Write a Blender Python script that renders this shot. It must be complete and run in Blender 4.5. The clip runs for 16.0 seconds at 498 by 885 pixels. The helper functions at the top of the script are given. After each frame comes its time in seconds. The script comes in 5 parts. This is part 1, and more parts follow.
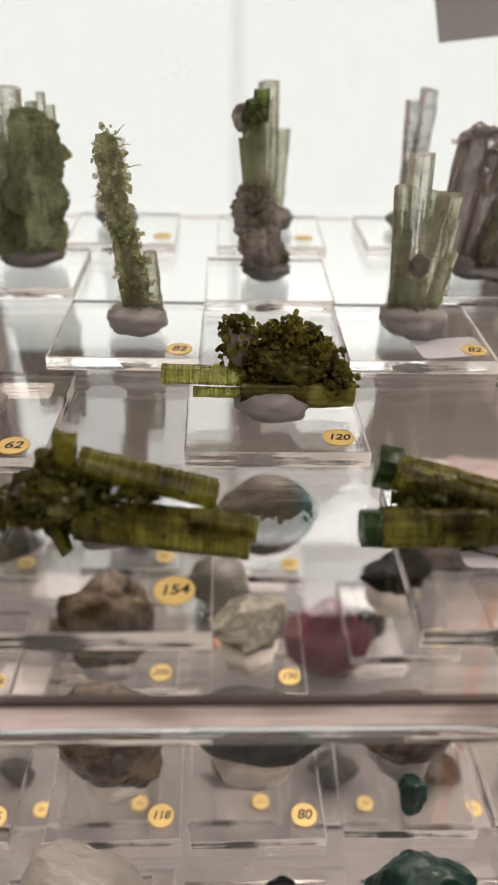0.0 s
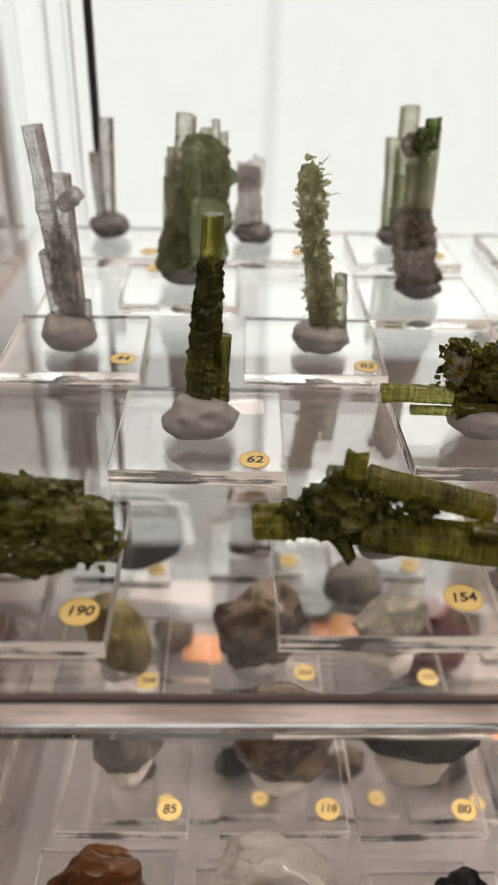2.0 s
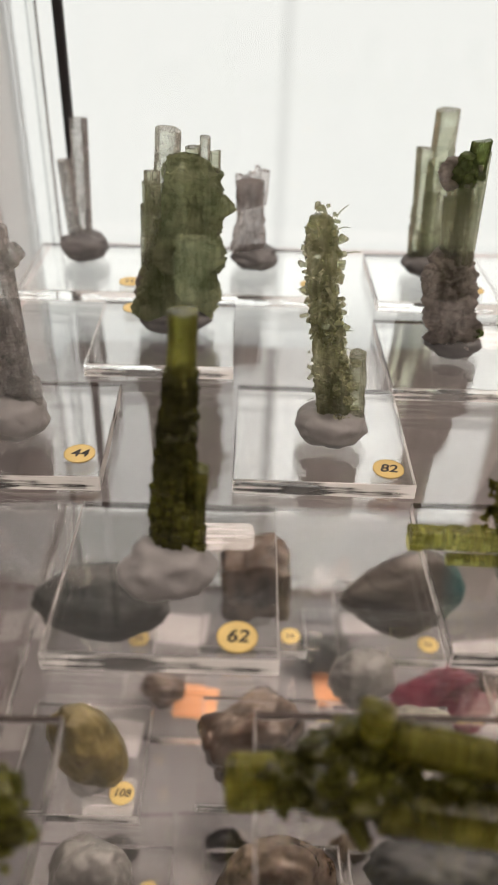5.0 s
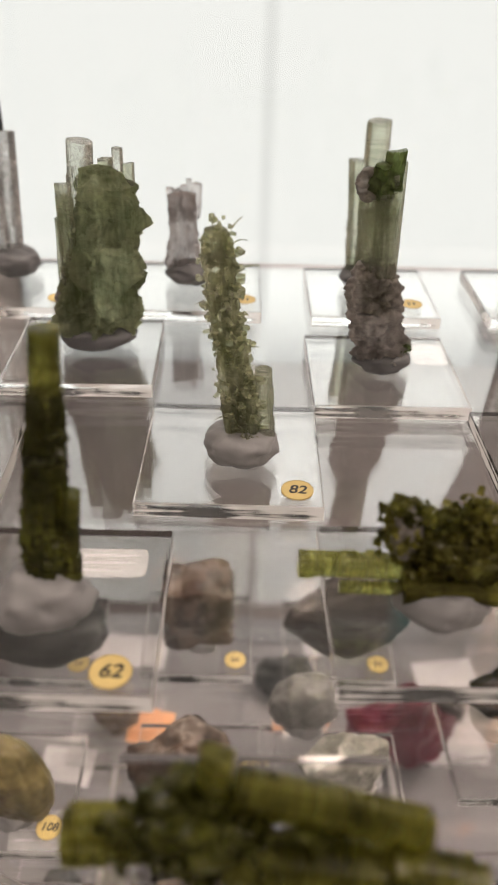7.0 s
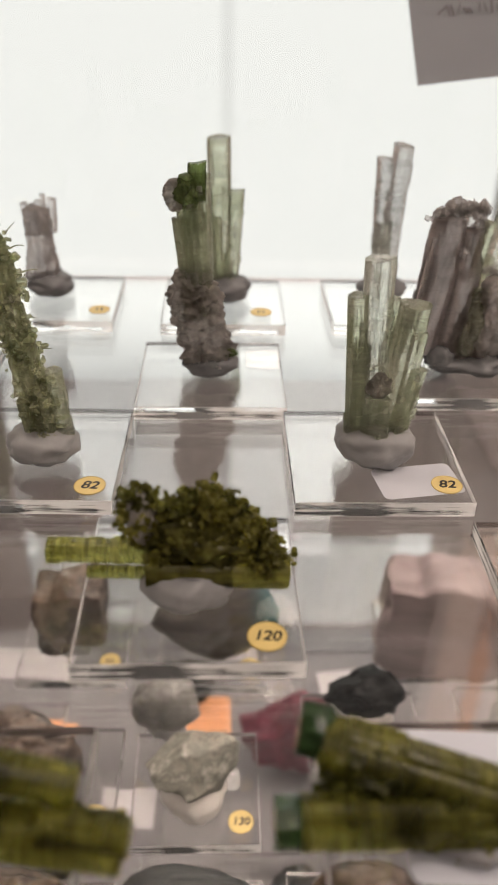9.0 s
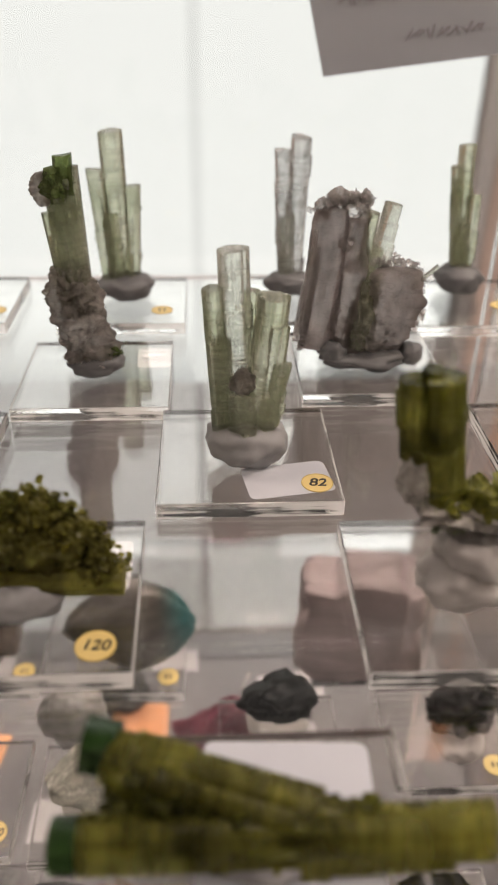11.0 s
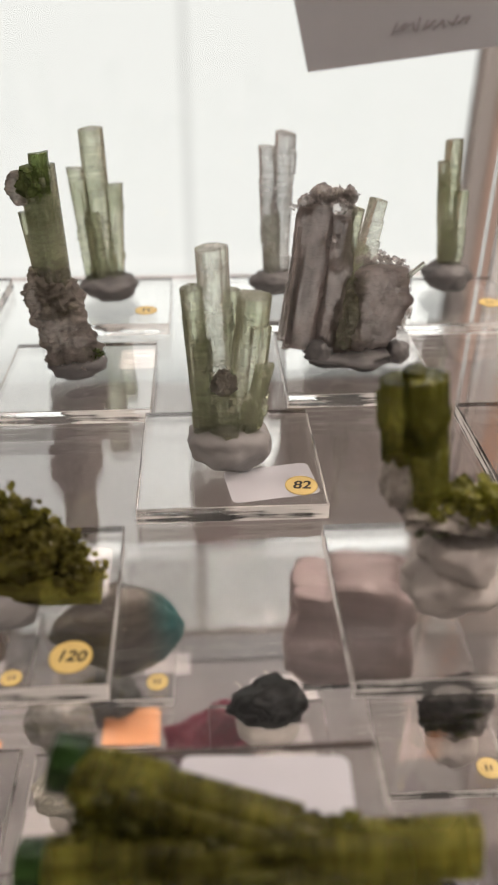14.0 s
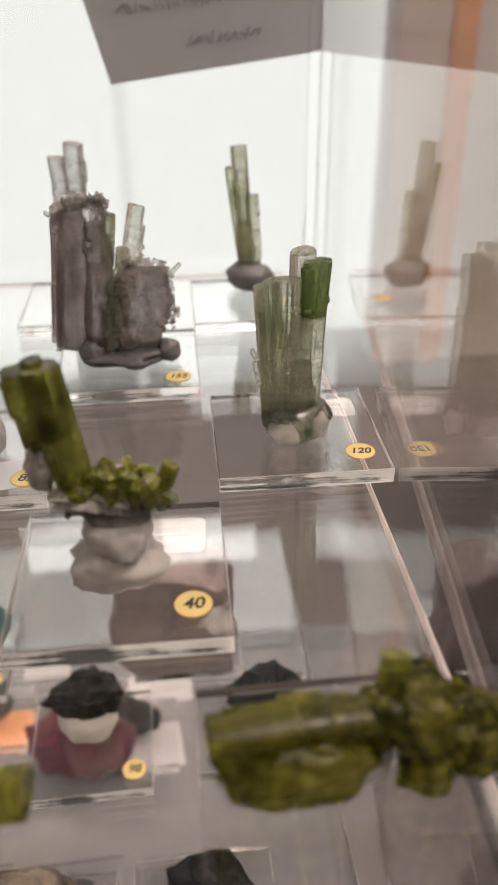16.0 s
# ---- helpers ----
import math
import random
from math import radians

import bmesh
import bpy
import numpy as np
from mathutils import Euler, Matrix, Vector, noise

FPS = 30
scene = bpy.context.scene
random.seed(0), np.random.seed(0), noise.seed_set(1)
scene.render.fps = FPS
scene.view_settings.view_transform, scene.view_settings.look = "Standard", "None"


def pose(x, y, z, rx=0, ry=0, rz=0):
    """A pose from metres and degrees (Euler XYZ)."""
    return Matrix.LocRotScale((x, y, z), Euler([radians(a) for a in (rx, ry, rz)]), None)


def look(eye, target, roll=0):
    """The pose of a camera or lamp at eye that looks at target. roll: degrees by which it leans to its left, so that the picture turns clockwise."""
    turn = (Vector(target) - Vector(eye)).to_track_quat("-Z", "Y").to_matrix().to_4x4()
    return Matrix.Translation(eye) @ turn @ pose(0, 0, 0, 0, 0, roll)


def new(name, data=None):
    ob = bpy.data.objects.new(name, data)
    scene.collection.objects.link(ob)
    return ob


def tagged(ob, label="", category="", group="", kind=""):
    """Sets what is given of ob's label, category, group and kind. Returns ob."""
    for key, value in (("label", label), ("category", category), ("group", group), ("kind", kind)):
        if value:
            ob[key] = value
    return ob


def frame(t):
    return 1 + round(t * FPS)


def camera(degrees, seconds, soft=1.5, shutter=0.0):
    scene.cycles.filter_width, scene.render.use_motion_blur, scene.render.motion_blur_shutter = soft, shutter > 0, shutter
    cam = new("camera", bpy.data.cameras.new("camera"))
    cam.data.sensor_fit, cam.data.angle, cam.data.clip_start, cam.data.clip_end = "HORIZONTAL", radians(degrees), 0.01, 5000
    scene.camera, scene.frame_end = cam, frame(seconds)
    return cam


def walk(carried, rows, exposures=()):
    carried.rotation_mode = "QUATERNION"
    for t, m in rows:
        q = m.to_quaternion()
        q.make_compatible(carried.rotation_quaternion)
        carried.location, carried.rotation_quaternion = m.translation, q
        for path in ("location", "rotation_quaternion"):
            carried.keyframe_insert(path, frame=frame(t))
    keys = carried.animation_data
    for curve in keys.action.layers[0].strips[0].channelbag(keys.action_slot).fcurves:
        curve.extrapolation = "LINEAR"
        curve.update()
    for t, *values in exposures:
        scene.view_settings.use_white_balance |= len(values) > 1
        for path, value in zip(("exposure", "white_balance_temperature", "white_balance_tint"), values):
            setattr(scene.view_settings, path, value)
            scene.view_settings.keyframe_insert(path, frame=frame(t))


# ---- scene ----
cam = camera(35.2, 16.0, soft=1.0)
PATH = [
    (0, (-0.001, -0.023, 0.118), (0.066, 1.677, -0.934), 1.4),
    (0.5, (-0.021, -0.026, 0.118), (0.046, 1.681, -0.922), 1.7),
    (1, (-0.03, -0.026, 0.12), (0.04, 1.685, -0.915), 1.9),
    (1.5, (-0.043, -0.026, 0.123), (0.019, 1.681, -0.917), 1.6),
    (2, (-0.065, -0.032, 0.128), (-0.01, 1.669, -0.923), 1.6),
    (2.5, (-0.078, -0.037, 0.134), (-0.029, 1.653, -0.933), 1.7),
    (3, (-0.072, -0.017, 0.133), (-0.03, 1.657, -0.959), 1.8),
    (3.5, (-0.071, 0.009, 0.142), (-0.038, 1.669, -0.974), 1.9),
    (4, (-0.072, 0.035, 0.138), (-0.051, 1.677, -1.003), 1.8),
    (4.5, (-0.068, 0.043, 0.138), (-0.043, 1.677, -1.016), 2.0),
    (5, (-0.058, 0.043, 0.136), (-0.031, 1.683, -1.009), 2.0),
    (5.2, (-0.046, 0.045, 0.133), (-0.02, 1.685, -1.011), 1.8),
    (7.3, (-0.03, 0.051, 0.133), (0.009, 1.723, -0.964), 1.7),
    (7.5, (-0.027, 0.051, 0.132), (0.018, 1.729, -0.955), 1.7),
    (8, (-0.012, 0.045, 0.129), (0.055, 1.725, -0.955), 2.3),
    (8.5, (0.01, 0.041, 0.132), (0.071, 1.727, -0.942), 1.6),
    (9, (0.021, 0.039, 0.133), (0.09, 1.731, -0.932), 1.5),
    (9.5, (0.038, 0.04, 0.132), (0.104, 1.74, -0.92), 0.9),
    (10, (0.053, 0.038, 0.13), (0.127, 1.739, -0.92), 0.7),
    (10.2, (0.055, 0.039, 0.132), (0.135, 1.739, -0.919), 0.7),
    (12.3, (0.057, 0.047, 0.122), (0.161, 1.735, -0.947), 0.8),
    (12.5, (0.059, 0.047, 0.122), (0.162, 1.735, -0.946), 0.7),
    (13, (0.057, 0.048, 0.125), (0.16, 1.737, -0.942), 0.7),
    (13.5, (0.06, 0.048, 0.124), (0.167, 1.737, -0.94), 0.7),
    (14, (0.06, 0.048, 0.127), (0.166, 1.74, -0.933), 0.4),
    (14.5, (0.074, 0.04, 0.129), (0.188, 1.736, -0.924), -0.1),
    (15, (0.108, 0.032, 0.131), (0.244, 1.729, -0.919), -0.4),
    (15.5, (0.124, 0.029, 0.133), (0.276, 1.726, -0.915), -0.6),
    (16, (0.13, 0.03, 0.129), (0.295, 1.728, -0.914), -0.7),
]
walk(cam, [(t, look(eye, target, roll)) for t, eye, target, roll in PATH])
cam.data.dof.use_dof, cam.data.dof.focus_distance, cam.data.dof.aperture_fstop = True, 0.226, 17.0

# ---- light: the bright light wall behind the glass case, unseen lamps added under the hall's ceiling ----
world = bpy.data.worlds.new("hall_air")
world.use_nodes = True
world.node_tree.nodes["Background"].inputs[0].default_value = (0.75, 0.70, 0.68, 1)
world.node_tree.nodes["Background"].inputs[1].default_value = 0.15
scene.world = world


def lamp(name, place, target, size, watts, colour):
    data = bpy.data.lights.new(name, "AREA")
    data.shape, data.size, data.energy, data.color = "DISK", size, watts, colour
    ob = new(name, data)
    ob.matrix_world = look(place, target)
    return ob


# Unseen ceiling lamps, added to fill the hall and lift the booth walls.
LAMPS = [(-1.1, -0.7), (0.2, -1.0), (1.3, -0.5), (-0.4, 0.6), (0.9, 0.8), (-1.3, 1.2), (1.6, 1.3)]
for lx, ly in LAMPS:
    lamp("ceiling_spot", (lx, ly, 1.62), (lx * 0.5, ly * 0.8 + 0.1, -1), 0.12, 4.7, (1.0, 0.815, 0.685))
# Fill lamp added to brighten the neighbouring stand's panel.
lamp("stand_fill", (0.75, 0.15, 1.62), (0.60, 1.0, 0.2), 0.12, 13.0, (1.0, 0.825, 0.72))


# ---- materials ----
def material(name):
    m = bpy.data.materials.new(name)
    m.use_nodes = True
    return m, m.node_tree, m.node_tree.nodes["Principled BSDF"]


def noise_node(nt, scale, detail=4, stretch=(1, 1, 1), source="Object"):
    tc = nt.nodes.new("ShaderNodeTexCoord")
    mp = nt.nodes.new("ShaderNodeMapping")
    mp.inputs["Scale"].default_value = stretch
    nz = nt.nodes.new("ShaderNodeTexNoise")
    nz.inputs["Scale"].default_value, nz.inputs["Detail"].default_value = scale, detail
    nt.links.new(tc.outputs[source], mp.inputs[0])
    nt.links.new(mp.outputs[0], nz.inputs["Vector"])
    return nz


def ramp_node(nt, source, stops):
    rp = nt.nodes.new("ShaderNodeValToRGB")
    while len(rp.color_ramp.elements) < len(stops):
        rp.color_ramp.elements.new(0.5)
    for e, (p, c) in zip(rp.color_ramp.elements, stops):
        e.position, e.color = p, (*c, 1)
    nt.links.new(source, rp.inputs[0])
    return rp


def bump_node(nt, bsdf, source, strength, distance):
    bp = nt.nodes.new("ShaderNodeBump")
    bp.inputs["Strength"].default_value, bp.inputs["Distance"].default_value = strength, distance
    nt.links.new(source, bp.inputs["Height"])
    nt.links.new(bp.outputs[0], bsdf.inputs["Normal"])


def clear(name, colour=(0.985, 0.99, 0.985), ior=1.56, rough=0.0, smudge=0.0):
    m, nt, b = material(name)
    b.inputs["Base Color"].default_value = (*colour, 1)
    b.inputs["Transmission Weight"].default_value, b.inputs["IOR"].default_value = 1.0, ior
    b.inputs["Roughness"].default_value = rough
    if smudge:
        nz = noise_node(nt, 60, 5)
        rp = ramp_node(nt, nz.outputs["Fac"], [(0.45, (rough,) * 3), (0.8, (smudge,) * 3)])
        nt.links.new(rp.outputs[0], b.inputs["Roughness"])
    return m


def rock(name, stops, scale, rough=0.7, bump=0.4, grain=1200, trans=0.0, stretch=(1, 1, 1), metal=0.0, dist=0.0006):
    """An opaque or cloudy mineral with colour in patches and a fine grain."""
    m, nt, b = material(name)
    big = noise_node(nt, scale, 9, stretch)
    big.inputs["Roughness"].default_value = 0.6
    fine = noise_node(nt, grain * 0.35, 9)
    fine.inputs["Roughness"].default_value = 0.72
    mix = nt.nodes.new("ShaderNodeMath")
    mix.operation = "MULTIPLY_ADD"
    mix.inputs[1].default_value = 0.22
    nt.links.new(fine.outputs["Fac"], mix.inputs[0])
    nt.links.new(big.outputs["Fac"], mix.inputs[2])
    rp = ramp_node(nt, mix.outputs[0], stops)
    nt.links.new(rp.outputs[0], b.inputs["Base Color"])
    b.inputs["Roughness"].default_value, b.inputs["Transmission Weight"].default_value = rough, trans
    b.inputs["Metallic"].default_value = metal
    b.inputs["IOR"].default_value = 1.55
    bump_node(nt, b, mix.outputs[0], bump, dist)
    return m


def crystal_stuff(name, dark, light, trans, rough=0.12, lines=900, scale=60, ior=1.45, cross=0.3, inner=0.12, ribs=0.0):
    """Tourmaline: clear to cloudy, striped along its length, with fine cracks across."""
    m, nt, b = material(name)
    stripes = noise_node(nt, lines, 3, (1, 1, 0.03))
    cloud = noise_node(nt, scale, 5, (1, 1, 0.7))
    mul = nt.nodes.new("ShaderNodeMath")
    mul.operation = "MULTIPLY_ADD"
    mul.inputs[1].default_value = 0.45
    nt.links.new(stripes.outputs["Fac"], mul.inputs[0])
    nt.links.new(cloud.outputs["Fac"], mul.inputs[2])
    rp = ramp_node(nt, mul.outputs[0], [(0.53, dark), (0.86, light)])
    crack = noise_node(nt, 230, 5, (0.3, 0.3, 1.0))
    line = ramp_node(nt, crack.outputs["Fac"], [(0.455, (1, 1, 1)), (0.475, (0.6, 0.6, 0.6)), (0.495, (1, 1, 1)), (0.57, (1, 1, 1)), (0.585, (0.68, 0.68, 0.68)), (0.6, (1, 1, 1))])
    cracked = nt.nodes.new("ShaderNodeMixRGB")
    cracked.blend_type, cracked.inputs[0].default_value = "MULTIPLY", 0.5
    nt.links.new(rp.outputs[0], cracked.inputs[1])
    nt.links.new(line.outputs[0], cracked.inputs[2])
    if ribs:
        rib = noise_node(nt, 1300, 3, (0.05, 0.05, 1.0))
        band = ramp_node(nt, rib.outputs["Fac"], [(0.42, (1 - ribs,) * 3), (0.55, (1, 1, 1))])
        ribbed = nt.nodes.new("ShaderNodeMixRGB")
        ribbed.blend_type, ribbed.inputs[0].default_value = "MULTIPLY", 1.0
        nt.links.new(cracked.outputs[0], ribbed.inputs[1])
        nt.links.new(band.outputs[0], ribbed.inputs[2])
        cracked = ribbed
    nt.links.new(cracked.outputs[0], b.inputs["Base Color"])
    rr = ramp_node(nt, crack.outputs["Fac"], [(0.5, (rough,) * 3), (0.75, (rough + cross,) * 3)])
    nt.links.new(rr.outputs[0], b.inputs["Roughness"])
    b.inputs["IOR"].default_value = ior
    veil = noise_node(nt, 260, 8, (1, 1, 0.6))
    veil.inputs["Roughness"].default_value = 0.7
    tr = ramp_node(nt, veil.outputs["Fac"], [(0.48, (trans,) * 3), (0.68, (trans * (0.82 - 0.5 * cross),) * 3)])
    nt.links.new(tr.outputs[0], b.inputs["Transmission Weight"])
    both = nt.nodes.new("ShaderNodeMath")
    both.operation = "MULTIPLY_ADD"
    both.inputs[1].default_value = 0.6
    nt.links.new(crack.outputs["Fac"], both.inputs[0])
    nt.links.new(stripes.outputs["Fac"], both.inputs[2])
    bump_node(nt, b, both.outputs[0], 0.6, 0.0005)
    haze, mixer = nt.nodes.new("ShaderNodeBsdfTranslucent"), nt.nodes.new("ShaderNodeMixShader")
    nt.links.new(cracked.outputs[0], haze.inputs[0])
    mixer.inputs[0].default_value = inner
    nt.links.new(b.outputs[0], mixer.inputs[1])
    nt.links.new(haze.outputs[0], mixer.inputs[2])
    nt.links.new(mixer.outputs[0], nt.nodes["Material Output"].inputs[0])
    return m


def edge_stuff(name, dark, light, trans=0.35, rough=0.2, frosted=0.08, most=0.72):
    """Saw-cut and flame-polished acrylic edge, streaked along its length; its white frosting stands in for piped light.
    """
    m, nt, b = material(name)
    streak = noise_node(nt, 520, 5, (0.06, 0.06, 1.6))
    patch = noise_node(nt, 45, 3)
    add = nt.nodes.new("ShaderNodeMath")
    add.operation = "MULTIPLY_ADD"
    add.inputs[1].default_value = 0.8
    nt.links.new(streak.outputs["Fac"], add.inputs[0])
    nt.links.new(patch.outputs["Fac"], add.inputs[2])
    rp = ramp_node(nt, add.outputs[0], [(0.62, dark), (0.84, tuple((d + l) / 2 for d, l in zip(dark, light))), (1.02, light)])
    nt.links.new(rp.outputs[0], b.inputs["Base Color"])
    b.inputs["Roughness"].default_value, b.inputs["Transmission Weight"].default_value, b.inputs["IOR"].default_value = rough, trans, 1.49
    bump_node(nt, b, streak.outputs["Fac"], 0.2, 0.0003)
    frost, mixer = nt.nodes.new("ShaderNodeBsdfTranslucent"), nt.nodes.new("ShaderNodeMixShader")
    nt.links.new(rp.outputs[0], frost.inputs[0])
    fac = ramp_node(nt, add.outputs[0], [(0.84, (frosted,) * 3), (0.92, (max(frosted, most),) * 3)])
    nt.links.new(fac.outputs[0], mixer.inputs[0])
    nt.links.new(b.outputs[0], mixer.inputs[1])
    nt.links.new(frost.outputs[0], mixer.inputs[2])
    nt.links.new(mixer.outputs[0], nt.nodes["Material Output"].inputs[0])
    return m


def paint(name, colour, rough=0.6, vary=0.12, scale=14, bump=0.05):
    m, nt, b = material(name)
    nz = noise_node(nt, scale, 6)
    lo = tuple(max(c * (1 - vary), 0) for c in colour)
    hi = tuple(min(c * (1 + vary), 1) for c in colour)
    rp = ramp_node(nt, nz.outputs["Fac"], [(0.3, lo), (0.7, hi)])
    nt.links.new(rp.outputs[0], b.inputs["Base Color"])
    b.inputs["Roughness"].default_value = rough
    fine = noise_node(nt, scale * 25, 3)
    bump_node(nt, b, fine.outputs["Fac"], bump, 0.001)
    return m


def glow(name, colour, strength):
    m = bpy.data.materials.new(name)
    m.use_nodes = True
    nt = m.node_tree
    nt.nodes.clear()
    em, out = nt.nodes.new("ShaderNodeEmission"), nt.nodes.new("ShaderNodeOutputMaterial")
    em.inputs[0].default_value, em.inputs[1].default_value = (*colour, 1), strength
    nt.links.new(em.outputs[0], out.inputs[0])
    return m


ACRYLIC = clear("clear_acrylic", (0.985, 0.985, 0.98), 1.62, smudge=0.02)
SHELF = clear("shelf_acrylic", (0.97, 0.97, 0.965), 1.73, smudge=0.02)
GLASS = clear("case_glass", (0.98, 0.985, 0.98), 1.5)
JELLY = clear("clear_putty", (0.92, 0.91, 0.89), 1.4, 0.25)
BLACK = paint("black_rubber", (0.02, 0.02, 0.022), 0.5)
PUTTY = paint("grey_putty", (0.235, 0.235, 0.24), 0.5, 0.15, 90, 0.06)
# Same grey putty, darkened in colour for the backlit rear rows.
PUTTY_SHADED = paint("shaded_grey_putty", (0.115, 0.117, 0.122), 0.5, 0.18, 90, 0.06)
PUTTY_WARM = paint("pale_putty", (0.37, 0.355, 0.345), 0.6, 0.15, 90, 0.08)
PUTTY_WHITE = paint("white_putty", (0.50, 0.485, 0.465), 0.55, 0.1, 120, 0.2)
STICKER = paint("yellow_sticker", (0.62, 0.48, 0.19), 0.45, 0.06, 200, 0.02)
STICKER_RIM = paint("dull_gold_rim", (0.42, 0.30, 0.08), 0.4, 0.1, 200, 0.02)
INK = paint("black_ink", (0.018, 0.016, 0.014), 0.4, 0.2, 200, 0.0)
PAPER = paint("white_paper", (0.47, 0.49, 0.545), 0.7, 0.04, 40, 0.03)
CARD_WHITE = paint("dull_white_card", (0.50, 0.49, 0.51), 0.6, 0.06, 30, 0.03)
FAINT_INK = paint("faint_ink", (0.45, 0.44, 0.45), 0.6, 0.1, 200, 0.0)
SIGN_PAPER = paint("grey_sign_paper", (0.36, 0.375, 0.41), 0.7, 0.05, 10, 0.05)
SIGN_INK = paint("grey_sign_ink", (0.21, 0.205, 0.215), 0.7, 0.2, 60, 0.0)
LIGHT_WALL = glow("light_wall_fabric", (1.0, 1.0, 0.955), 0.97)


def glow_by_height(m, z0, z1, low, high):
    """Grades a panel's glow by height: raised out of view to strengthen shelf reflections, dim at its foot."""
    nt = m.node_tree
    tc, sep, mr = nt.nodes.new("ShaderNodeTexCoord"), nt.nodes.new("ShaderNodeSeparateXYZ"), nt.nodes.new("ShaderNodeMapRange")
    mr.interpolation_type = "SMOOTHSTEP"
    for k, v in (("From Min", z0), ("From Max", z1), ("To Min", low), ("To Max", high)):
        mr.inputs[k].default_value = v
    nt.links.new(tc.outputs["Object"], sep.inputs[0])
    nt.links.new(sep.outputs["Z"], mr.inputs["Value"])
    low_end, both = nt.nodes.new("ShaderNodeMapRange"), nt.nodes.new("ShaderNodeMath")
    low_end.interpolation_type, both.operation = "SMOOTHSTEP", "MULTIPLY"
    for k, v in (("From Min", 0.0), ("From Max", 0.36), ("To Min", 0.12), ("To Max", 1.0)):
        low_end.inputs[k].default_value = v
    nt.links.new(sep.outputs["Z"], low_end.inputs["Value"])
    nt.links.new(mr.outputs[0], both.inputs[0])
    nt.links.new(low_end.outputs[0], both.inputs[1])
    nt.links.new(both.outputs[0], nt.nodes["Emission"].inputs[1])


# East panel glows stronger up high to lift reflections on that side.
LIGHT_WALL_EAST = glow("east_light_wall_fabric", (1.0, 1.0, 0.955), 0.97)
glow_by_height(LIGHT_WALL, 1.25, 2.25, 0.97, 1.9)
glow_by_height(LIGHT_WALL_EAST, 1.25, 2.25, 0.97, 2.5)
LIGHT_SEAM = glow("light_wall_seam", (1.0, 1.0, 0.955), 0.85)
HALL = paint("hall_wall_paint", (0.56, 0.50, 0.48), 0.8, 0.08, 2.0)
HALL_FLOOR = paint("hall_carpet", (0.16, 0.14, 0.14), 0.9, 0.2, 6.0, 0.3)
# Ceiling out of view, kept dark to cut its reflections in the shelves.
CEILING = paint("hall_ceiling_paint", (0.17, 0.16, 0.155), 0.8, 0.05, 3.0)
ORANGE = paint("orange_pillar_paint", (0.90, 0.42, 0.19), 0.5, 0.1, 8.0)
BAND = paint("salmon_band_paint", (0.85, 0.70, 0.63), 0.6, 0.08, 6.0)
BOARD = paint("grey_base_board", (0.195, 0.192, 0.202), 0.14, 0.12, 18.0, 0.03)
# Cloth behind the case, kept dark so shelf reflections stand out.
CLOTH = paint("dark_table_cloth", (0.165, 0.147, 0.143), 0.8, 0.06, 12.0, 0.1)

EDGE = clear("acrylic_edge", (0.96, 0.985, 0.98), 1.49, 0.01, 0.12)
# Front and side edges frosted white to mimic light piped through the plates.
FRONT_EDGE = edge_stuff("acrylic_front_edge", (0.90, 0.91, 0.91), (1.0, 1.0, 1.0), 1.0, 0.02, 0.12, 0.75)
SIDE_EDGE = edge_stuff("acrylic_side_edge", (0.90, 0.91, 0.91), (1.0, 1.0, 1.0), 1.0, 0.02, 0.10, 0.5)
# Rim bevels whitened as the bright glint along plate edges.
RIM = edge_stuff("acrylic_rim", (0.96, 0.96, 0.96), (1.0, 1.0, 1.0), 1.0, 0.1, 0.6, 0.9)
# Pink in the lip's colour stands for the room reflected in it.
LIP = edge_stuff("shelf_lip_edge", (0.66, 0.57, 0.57), (1.0, 0.92, 0.92), 0.35, 0.25, 0.5)
TRIM = paint("dark_trim", (0.06, 0.045, 0.042), 0.35)
THIN_PAPER = paint("thin_white_label", (0.66, 0.68, 0.74), 0.5, 0.05, 40, 0.02)
THIN_PAPER.node_tree.nodes["Principled BSDF"].inputs["Alpha"].default_value = 0.5
FILM = paint("thin_clear_label", (0.72, 0.72, 0.73), 0.9, 0.05, 40, 0.02)
FILM.node_tree.nodes["Principled BSDF"].inputs["Alpha"].default_value = 0.2
BOOTH = paint("booth_wall_paint", (0.90, 0.85, 0.83), 0.8, 0.05, 2.0)
BOOTH_GREY = paint("grey_booth_panel", (0.80, 0.73, 0.70), 0.7, 0.06, 3.0)

OLIVE = crystal_stuff("olive_tourmaline", (0.058, 0.060, 0.009), (0.50, 0.51, 0.12), 0.86, 0.1, 620, 110, ior=1.36, ribs=0.3)
MOSS = crystal_stuff("moss_tourmaline", (0.022, 0.025, 0.004), (0.19, 0.20, 0.036), 0.55, 0.12, ior=1.45, inner=0.16)
MURKY = crystal_stuff("murky_olive_tourmaline", (0.085, 0.083, 0.014), (0.50, 0.49, 0.105), 0.76, 0.26, 300, 110, ior=1.28, cross=0.1, inner=0.32, ribs=0.36)
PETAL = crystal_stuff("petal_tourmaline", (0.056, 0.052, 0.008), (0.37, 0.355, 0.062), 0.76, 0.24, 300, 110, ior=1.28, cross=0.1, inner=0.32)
GRAIN = crystal_stuff("olive_grain_crust", (0.085, 0.080, 0.016), (0.42, 0.40, 0.10), 0.72, 0.2, 500, 150, ior=1.3, cross=0.1, inner=0.36)
SAGE = crystal_stuff("sage_tourmaline", (0.56, 0.60, 0.43), (0.94, 0.96, 0.83), 0.9, 0.1, ior=1.27, cross=0.12, ribs=0.2)
